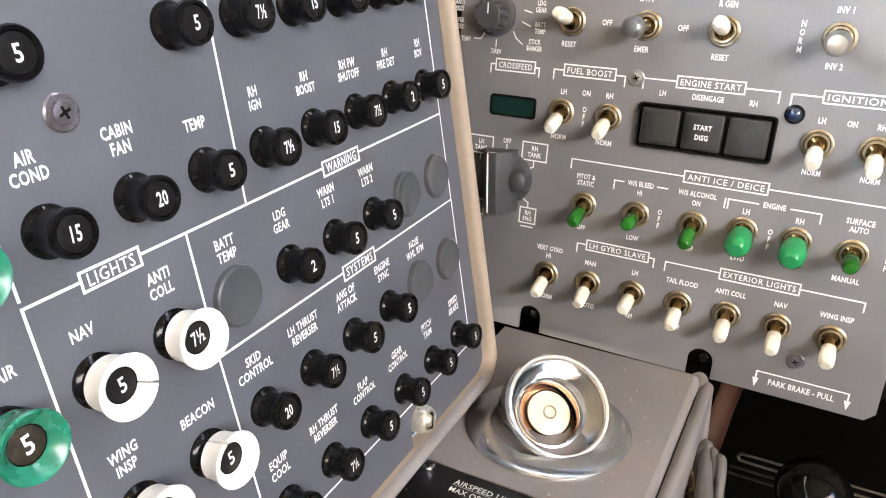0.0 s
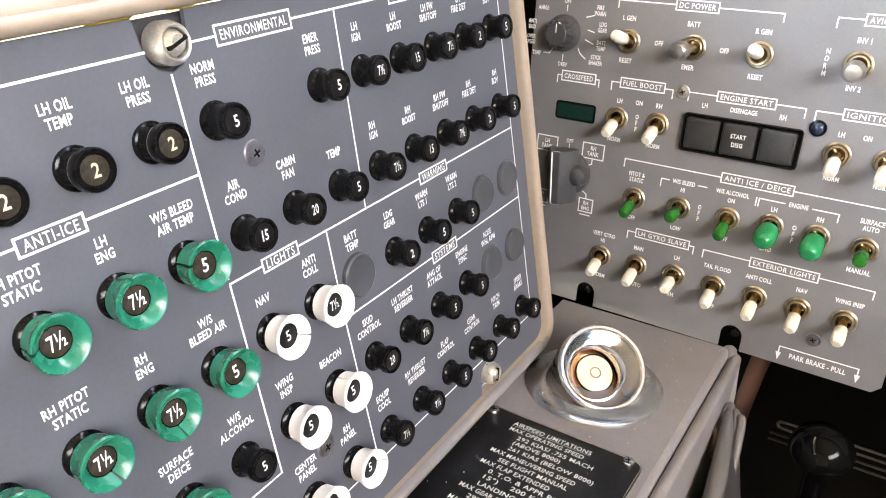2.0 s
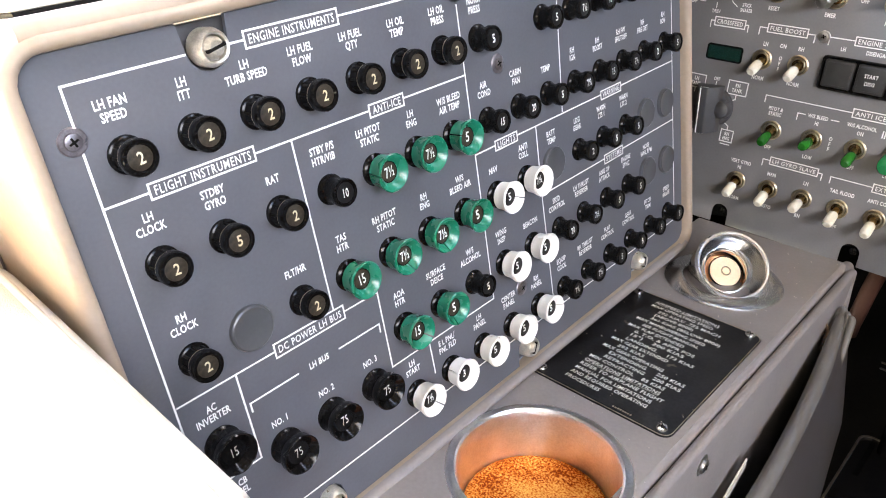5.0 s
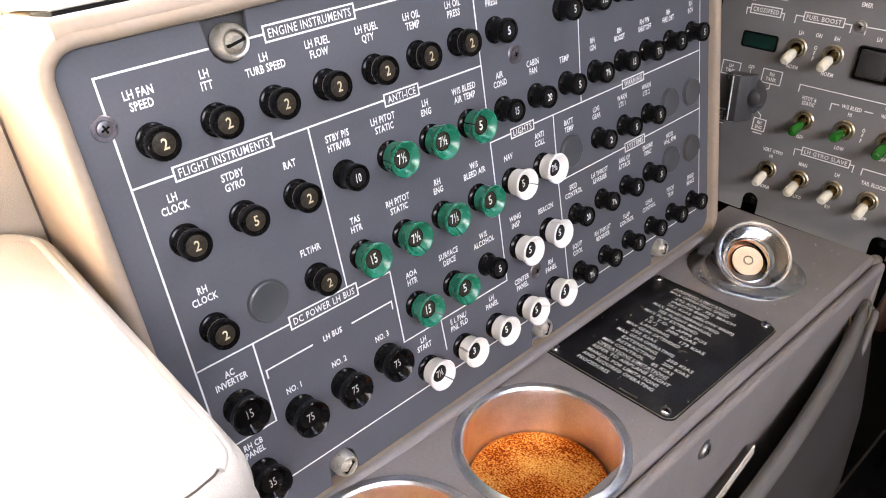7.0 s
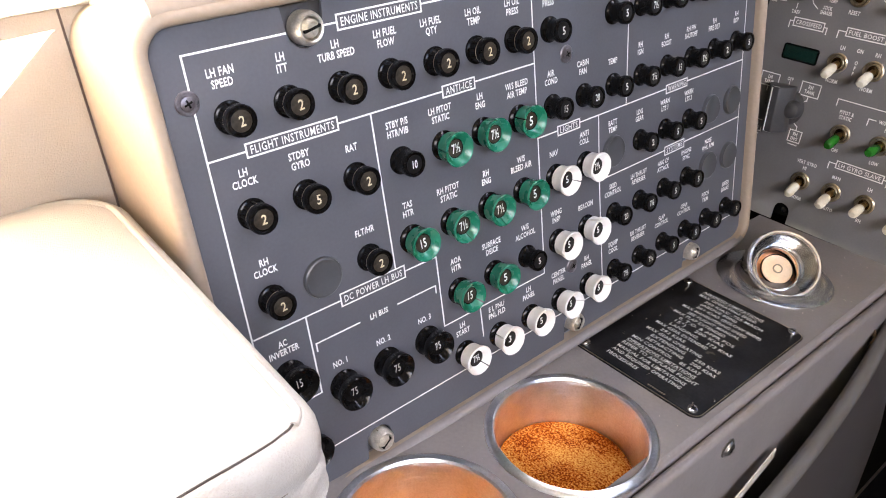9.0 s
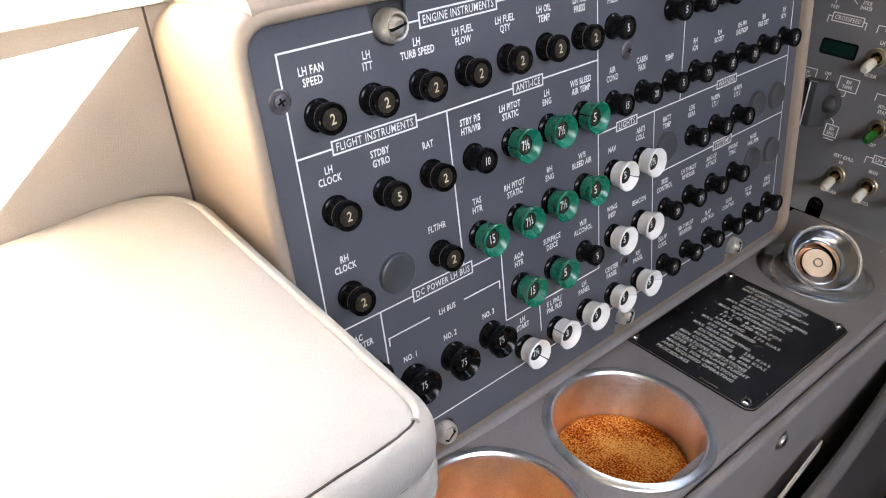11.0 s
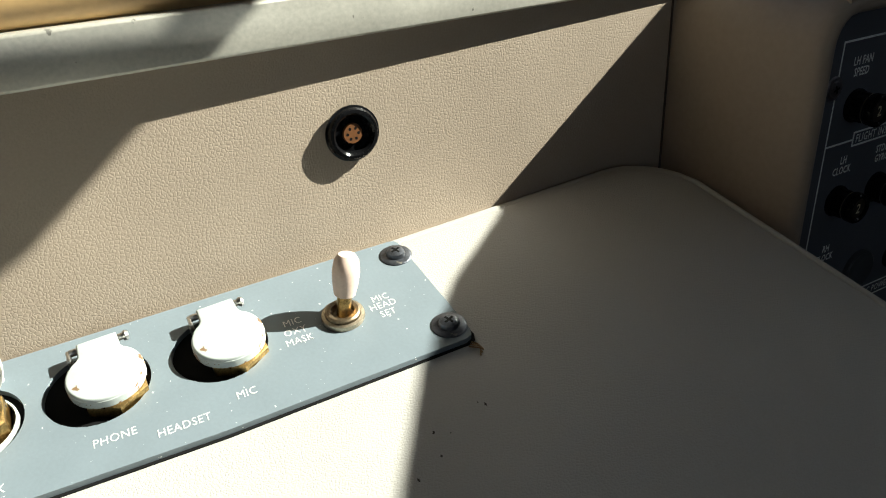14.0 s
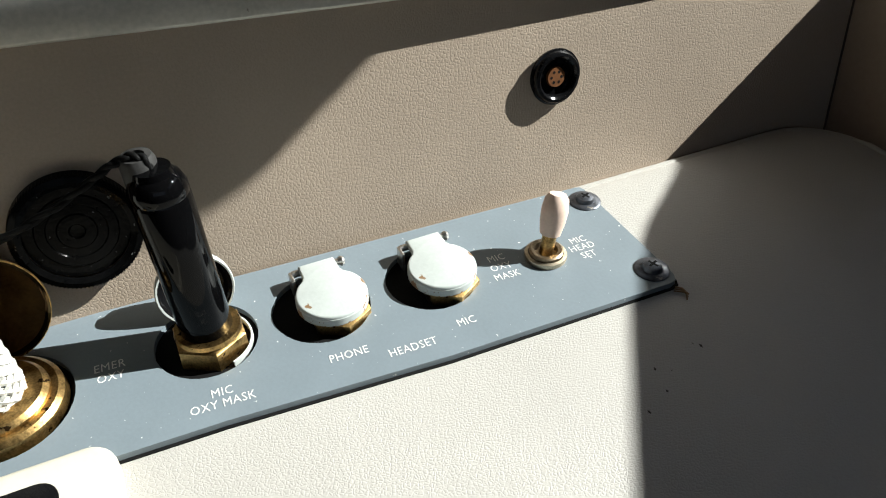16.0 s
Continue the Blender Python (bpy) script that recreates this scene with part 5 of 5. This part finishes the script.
# ---- jack plate ----
plate = thing("jack_plate", ARM, "blue-grey jack plate with white printed legends, chipped", "panel")
def pierced(points, holes, z0, z1):
    """A flat piece with the outline points and round holes (x, y, radius), in mm."""
    bm = bmesh.new()
    edges = []
    for loop in [points] + [[(x + r * math.cos(radians(a)), y + r * math.sin(radians(a))) for a in range(0, 360, 10)] for x, y, r in holes]:
        vs = [bm.verts.new((x * MM, y * MM, z1 * MM)) for x, y in loop]
        edges += [bm.edges.new((vs[i], vs[(i + 1) % len(vs)])) for i in range(len(vs))]
    faces = [f for f in bmesh.ops.triangle_fill(bm, use_beauty=True, edges=edges)["geom"] if isinstance(f, bmesh.types.BMFace)]
    low = bmesh.ops.extrude_face_region(bm, geom=faces)["geom"]
    for v in [g for g in low if isinstance(g, bmesh.types.BMVert)]:
        v.co.z = z0 * MM
    bmesh.ops.recalc_face_normals(bm, faces=bm.faces)
    return smooth(bm, 30)


EDGE = [(-39.0, 65.5), (-38.4, 67.4), (-36.6, 68.2), (13.8, 68.2), (16.2, 67.2), (17.0, 65.0), (15.0, -10), (10.6, -72), (8.5, -140), (-46, -140)]
part("plate", pierced(EDGE, ((-17.0, -1.8, 14.4), (-19.0, -37.0, 14.8), (-20.0, -70.8, 14.5), (-18.5, -124.2, 18.2)), -2.2, 0.0), PLATE, plate)
# black sheet paints the shade under the plate's edge and behind its holes
part("gasket", slab([(x + (0.9 if x > 0 else -0.9), y + (0.9 if y > 60 else 0)) for x, y in EDGE][::-1], -4.0, -2.0), BLACK_MATT, plate, "black strip standing for the shade under the plate's edge")
for text, x, y in (("MIC", 4.7, -0.3), ("HEADSET", 7.5, -18.5), ("PHONE", 2.4, -35.9), ("MIC", 0.6, -71.0), ("OXY MASK", 4.5, -71.5), ("EMER", -21.3, -96.9), ("OXY", -17.2, -97.1), ("MIC", -16.5, 21.0), ("OXY", -12.2, 20.5), ("MASK", -7.8, 20.4), ("MIC", -13.2, 50.0), ("HEAD", -9.6, 49.4), ("SET", -5.5, 49.3)):
    lettering(text, x, y, 2.85, WORN_INK, plate, z=0.12, turn=87, squeeze=0.80, bold=-0.004)
for u, v, mat in ((-30.5, 64.3, BLACKENED), (9.3, 63.2, BLACKENED)):
    screw(at(ARM, u, v, 0.0), 3.4, mat, "cross-head screw with a cup washer in the jack plate", True, 0, 2.6, 5.7)

# covered jacks
for u, v in ((-14.8, 1.0), (-17.3, -33.8)):
    jack = thing("covered_jack", at(ARM, u, v, 0.0), "round jack under a chipped pale spring cover", "jack", "covered jacks")
    # black disc stands for the deep shade inside the hole
    part("well", lathe([(0, -1.9), (10.5, -1.9)], 32), BLACK_MATT, jack)
    part("nut", lathe([(0, 2.4), (8.6, 2.4), (9.6, 1.8), (9.6, -1.9)], 6, m=Matrix.Translation((0.0022, 0.0012, 0))), BRASS, jack)
    part("barrel", lathe([(0, 4.2), (8.4, 4.2), (8.6, 2.2)], 24), BRASS, jack)
    lid_pts = [(10.6 * math.cos(radians(a)), 10.6 * math.sin(radians(a))) for a in range(-132, 133, 8)]
    lid_pts += [(-8.2, 6.6), (-9.6, 5.9), (-15.4, 5.7), (-15.4, -5.7), (-9.6, -5.9), (-8.2, -6.6)]
    cap = part("cover", slab(lid_pts, 4.6, 6.2, 0.7, 3), CAP_PAINT, jack)
    part("skirt", lathe([(10.4, 5.4), (10.75, 5.0), (10.7, 2.6), (10.1, 2.3), (10.0, 4.8)], 40), CAP_EDGE, cap, "skirt with paint chipped to brown metal")
    part("spring", tube([(-14.6, -8.0, 4.0), (-14.6, 8.0, 4.0)], 1.1, 8), STEEL, jack)
    part("spring_head", lathe([(0, 1.0), (1.2, 0.8), (1.7, 0), (1.4, -0.8)], 14, m=Matrix.Translation((-0.0146, 0.0080, 0.0040)) @ Matrix.Rotation(radians(-90), 4, "X")), STEEL, jack)
    part("bracket", box(-15.4, -10.5, -9.0, -7.8, -1.8, 4.8, 0.5), STEEL, jack)

# mic switch
mic = thing("toggle_switch", at(ARM, -10.6, 36.0, 0.0), "toggle switch with a pale pink sleeve on the jack plate", "switch")
part("nut", lathe([(4.0, 0), (6.8, 0), (7.0, 0.6), (6.8, 1.6), (5.8, 1.9), (5.8, 0.2)], 28), NICKEL, mic)
part("bushing", lathe([(5.6, 0.4), (5.6, 2.8), (5.0, 3.2), (3.8, 3.0), (3.4, 1.4), (0, 1.2)], 28), BUSHING, mic)
lean = Matrix.Rotation(radians(-13.5), 4, "X") @ Matrix.Rotation(radians(-11), 4, "Y") @ Matrix.Scale(0.965, 4)
lever = part("lever", lathe([(2.3, 0.8), (2.5, 9), (0, 9.4)], 16, m=lean), BRASS, mic)
part("sleeve", lathe([(3.0, 8.0), (3.5, 8.4), (4.3, 13), (4.5, 17), (4.0, 20.6), (2.8, 22.4), (0, 23)], 24, m=lean), material("pink_sleeve", (0.72, 0.55, 0.45), 0.45, 0, 0.08, 200, 900, 0.05), lever, "pale pink rubber sleeve")

# plugged-in microphone jack
plug = thing("microphone_plug", at(ARM, -19.0, -69.6, 0.0), "tall glossy black plug standing in a brass jack", "plug")
# hole's shade again drawn as a flat black disc
part("well", lathe([(0, -1.9), (13, -1.9)], 32), BLACK_MATT, plug)
part("nut", lathe([(6, 5.4), (9.4, 4.8), (10.6, 4.0), (10.8, -1.9)], 6), BRASS, plug)
part("washer", lathe([(5, 6.6), (9.0, 6.4), (9.4, 5.2)], 32), BRASS, plug)
up = Matrix.Rotation(radians(2.5), 4, "X") @ Matrix.Rotation(radians(-3), 4, "Y")
shell = part("shell", lathe([(0, 4.5), (7.0, 4.5), (7.3, 5.4), (7.3, 49.6), (7.0, 50.2), (7.3, 50.8), (7.2, 53.0), (6.2, 55.4), (5.0, 56.4), (4.6, 58.0), (0, 58.4)], 40, m=up), RUBBER, plug)
part("boot", lathe([(4.4, 52), (4.4, 59.0), (3.8, 60.6), (2.2, 60.8), (2.0, 58.0), (0, 58)], 28, m=Matrix.Translation((-0.0025, -0.0025, 0)) @ up), material("matt_rubber_boot", (0.03, 0.029, 0.028), 0.6, 0, 0.3, 120, 900, 0.1, spec=0.3), shell, "matt rubber cord boot")
run = [(-2.5, -2.5, 57), (-3, -3.4, 60.6), (-4.2, -6.5, 61.4), (-5.8, -11, 59.2), (-7.5, -16.5, 55), (-10, -26, 48.5), (-13, -38, 42), (-17, -62, 35), (-20, -120, 28)]
for k in range(2):
    fine = []
    for i in range(8 * (len(run) - 1) + 1):
        j = min(i // 8, len(run) - 2)
        s = i / 8 - j
        p = Vector(run[j]).lerp(Vector(run[j + 1]), s)
        a = math.pi * k + i * 0.55
        fine.append((p.x + 0.5 * math.cos(a), p.y + 0.2 * math.sin(a), p.z + 0.5 * math.sin(a)))
    part("cord", tube(fine, 0.8, 8), CORD, plug, "twisted black cord")
part("retainer", lathe([(11.0, -1.6), (11.0, 0.2), (11.6, 0.1), (11.7, -1.6)], 32, start=-95, gap=230), CAP_PAINT, plug, "white painted retaining strap")
clip = thing("plug_ring_cap", at(ARM, -33.0, -69.8, -2.0) @ Matrix.Rotation(radians(76), 4, "Y"), "open round white spring cap behind the plug", "cap")
part("rim", lathe([(10.5, 0.6), (11.2, 1.0), (11.3, 2.8), (11.0, 3.6), (10.5, 3.5), (10.5, 0.6)], 36, m=Matrix.Translation((-0.0100, 0, 0.0))), CAP_PAINT, clip)
part("disc", lathe([(0, 1.4), (3.2, 1.6), (3.6, 0.4), (8.4, 0.4), (9.4, 2.6), (10.45, 3.4), (10.45, 0.8), (9.6, -1.6), (0, -1.8)], 36, m=Matrix.Translation((-0.0100, 0, 0.0))), BLACK, clip, "black rubber seal inside")
part("hinge_arm", box(-6.0, 3.0, 6.5, 9.5, -3.0, -0.5, 0.8), CAP_PAINT, clip)

oxy = thing("oxygen_connector", at(ARM, -18.5, -124.2, 0.0) @ Matrix.Scale(0.9, 4), "brass oxygen connector with a white braided hose", "connector")
part("flange", lathe([(10, 3.6), (16.5, 3.4), (18.0, 2.2), (18.4, -1.9)], 44), BRASS, oxy)
part("ring", lathe([(8, 6.0), (13.0, 5.8), (14.4, 4.4), (14.6, 3.2)], 44), BRASS, oxy)
part("hose", sweep([(0, 0, 5), (-2, -1, 22), (-6, -5, 40), (-10, -12, 52)], circle(8.5, 20)), material("white_braid", (0.42, 0.41, 0.37), 0.75, 0, 0.25, 500, 900, 0.3), oxy, "white braided hose")
for k in range(24):
    turns = 1.1 if k % 2 else -1.1
    helix = []
    for i in range(13):
        s = i / 12
        a = 2 * math.pi * (k / 24 + turns * s)
        helix.append((-10 * s * s + 8.5 * math.cos(a), -12 * s * s + 8.5 * math.sin(a), 5 + 47 * s))
    part("braid_strand", tube(helix, 0.8, 5), bpy.data.materials["white_braid"], oxy)
cover = thing("connector_cover", at(ARM, -37.5, -122.0, 0.0) @ Matrix.Rotation(radians(74), 4, "Y") @ Matrix.Scale(0.92, 4), "flipped-up round bronze dust cover", "cover")
part("lid", lathe([(0, 1.2), (12, 1.6), (16.0, 3.0), (16.8, 5.0), (16.0, 5.4), (15.2, 3.6), (11, 2.4), (0, 2.2)], 40, m=Matrix.Translation((-0.017, 0, 0))), BROWN, cover)
part("edge", lathe([(16.0, 4.9), (16.9, 5.1), (16.9, 4.0), (16.7, 3.6)], 40, m=Matrix.Translation((-0.017, 0, 0))), BRASS, cover, "bare brass edge")

OUTLET = material("outlet_black", (0.002, 0.002, 0.002), 0.16, 0, 0.3, 150, 700, 0.12, (0.10, 0.10, 0.10), 0.085, 500, spec=0.05)
speaker = thing("air_outlet", at(SIDE, -317, -35.5) @ Matrix.Scale(0.62, 4), "round black ribbed outlet on the leather sidewall", "outlet")
part("ring", lathe([(22, 6), (24.6, 7.2), (27.0, 6.6), (27.6, 0)], 56), OUTLET, speaker)
part("face", lathe([(0, 3.0), (3, 3.2), (3.6, 3.8), (8, 3.8), (8.6, 3.2), (12.5, 3.2), (13, 3.8), (17, 3.8), (17.6, 3.2), (22.4, 3.4)], 56), OUTLET, speaker)
for k in range(100):
    a = 2 * math.pi * k / 100
    part("rib", box(-0.4, 0.4, 26.8, 27.5, 0.6, 6.6, 0.12, 1, m=Matrix.Rotation(a, 4, "Z")), OUTLET, speaker)

conn = thing("wall_connector", at(SIDE, -162.0, -15.5) @ Matrix.Diagonal((0.9, 0.9, 0.78, 1)), "round black multi-pin socket on the leather sidewall", "socket")
part("shell", lathe([(10.0, 0), (10.0, 3.4), (9.3, 4.6), (8.2, 4.8), (7.4, 4.0), (7.0, 1.6), (0, 1.4)], 40), BLACK, conn)
part("ring", lathe([(10.0, 1.6), (10.7, 1.9), (10.7, 2.7), (10.0, 3.0)], 40), BLACK, conn, "glossy outer ring")
insert = part("insert", lathe([(3.9, 1.4), (3.7, 3.0), (0, 3.0)], 28), material("orange_insert", (0.13, 0.05, 0.014), 0.5, 0, 0.15, 300, 900, 0.05), conn, "orange-brown pin insert")
for k in range(6):
    a = 2 * math.pi * k / 6
    part("pin_hole", lathe([(0, 3.05), (0.6, 3.05)], 10, m=Matrix.Translation((2.2 * MM * math.cos(a), 2.2 * MM * math.sin(a), 0))), BLACK_MATT, insert)

cream = thing("latch_bezel", at(ARM, 6.2, -98.4, 0), "cream plastic latch bezel set in the armrest", "bezel")
part("plate", slab(rounded(0, 75, -110, 0, 7), -2.5, 4.0, 2.4, 4), CREAM, cream)
part("slot", slab(rounded(7, 20, -42, -13, 5), 3.9, 4.15), BLACK, cream)

# crumbs and dust lying on the console
crumbs = bmesh.new()
dust = random.Random(11)
for k in range(90):
    if k < 50:
        x, y = dust.uniform(-40, 48), dust.uniform(62, 190)
    else:
        x, y = dust.uniform(-42, 47), dust.uniform(-170, 62)
    if math.hypot(x - CUPS[0][0], y - CUPS[0][1]) < 46 or math.hypot(x + 4.2, y - 110.5) < 30:
        continue
    rise = 1.15 if abs(y) < 60 else (2.8 if math.hypot(x + 4.2, y - 110.5) < 38 else 0.05)
    size = dust.uniform(0.16, 0.42) * (1.6 if dust.random() < 0.1 else 1.0)
    lump = bmesh.new()
    bmesh.ops.create_icosphere(lump, subdivisions=1, radius=size * MM)
    for v in lump.verts:
        v.co *= dust.uniform(0.6, 1.3)
    lump.transform(Matrix.Translation((x * MM, y * MM, (rise + size * 0.4) * MM)))
    merge(crumbs, lump)
litter = part("crumbs", crumbs, CRUMB, None)
litter.matrix_world = CON
tagged(litter, "pale crumbs and dust scattered on the console", "crumbs", kind="stuff")
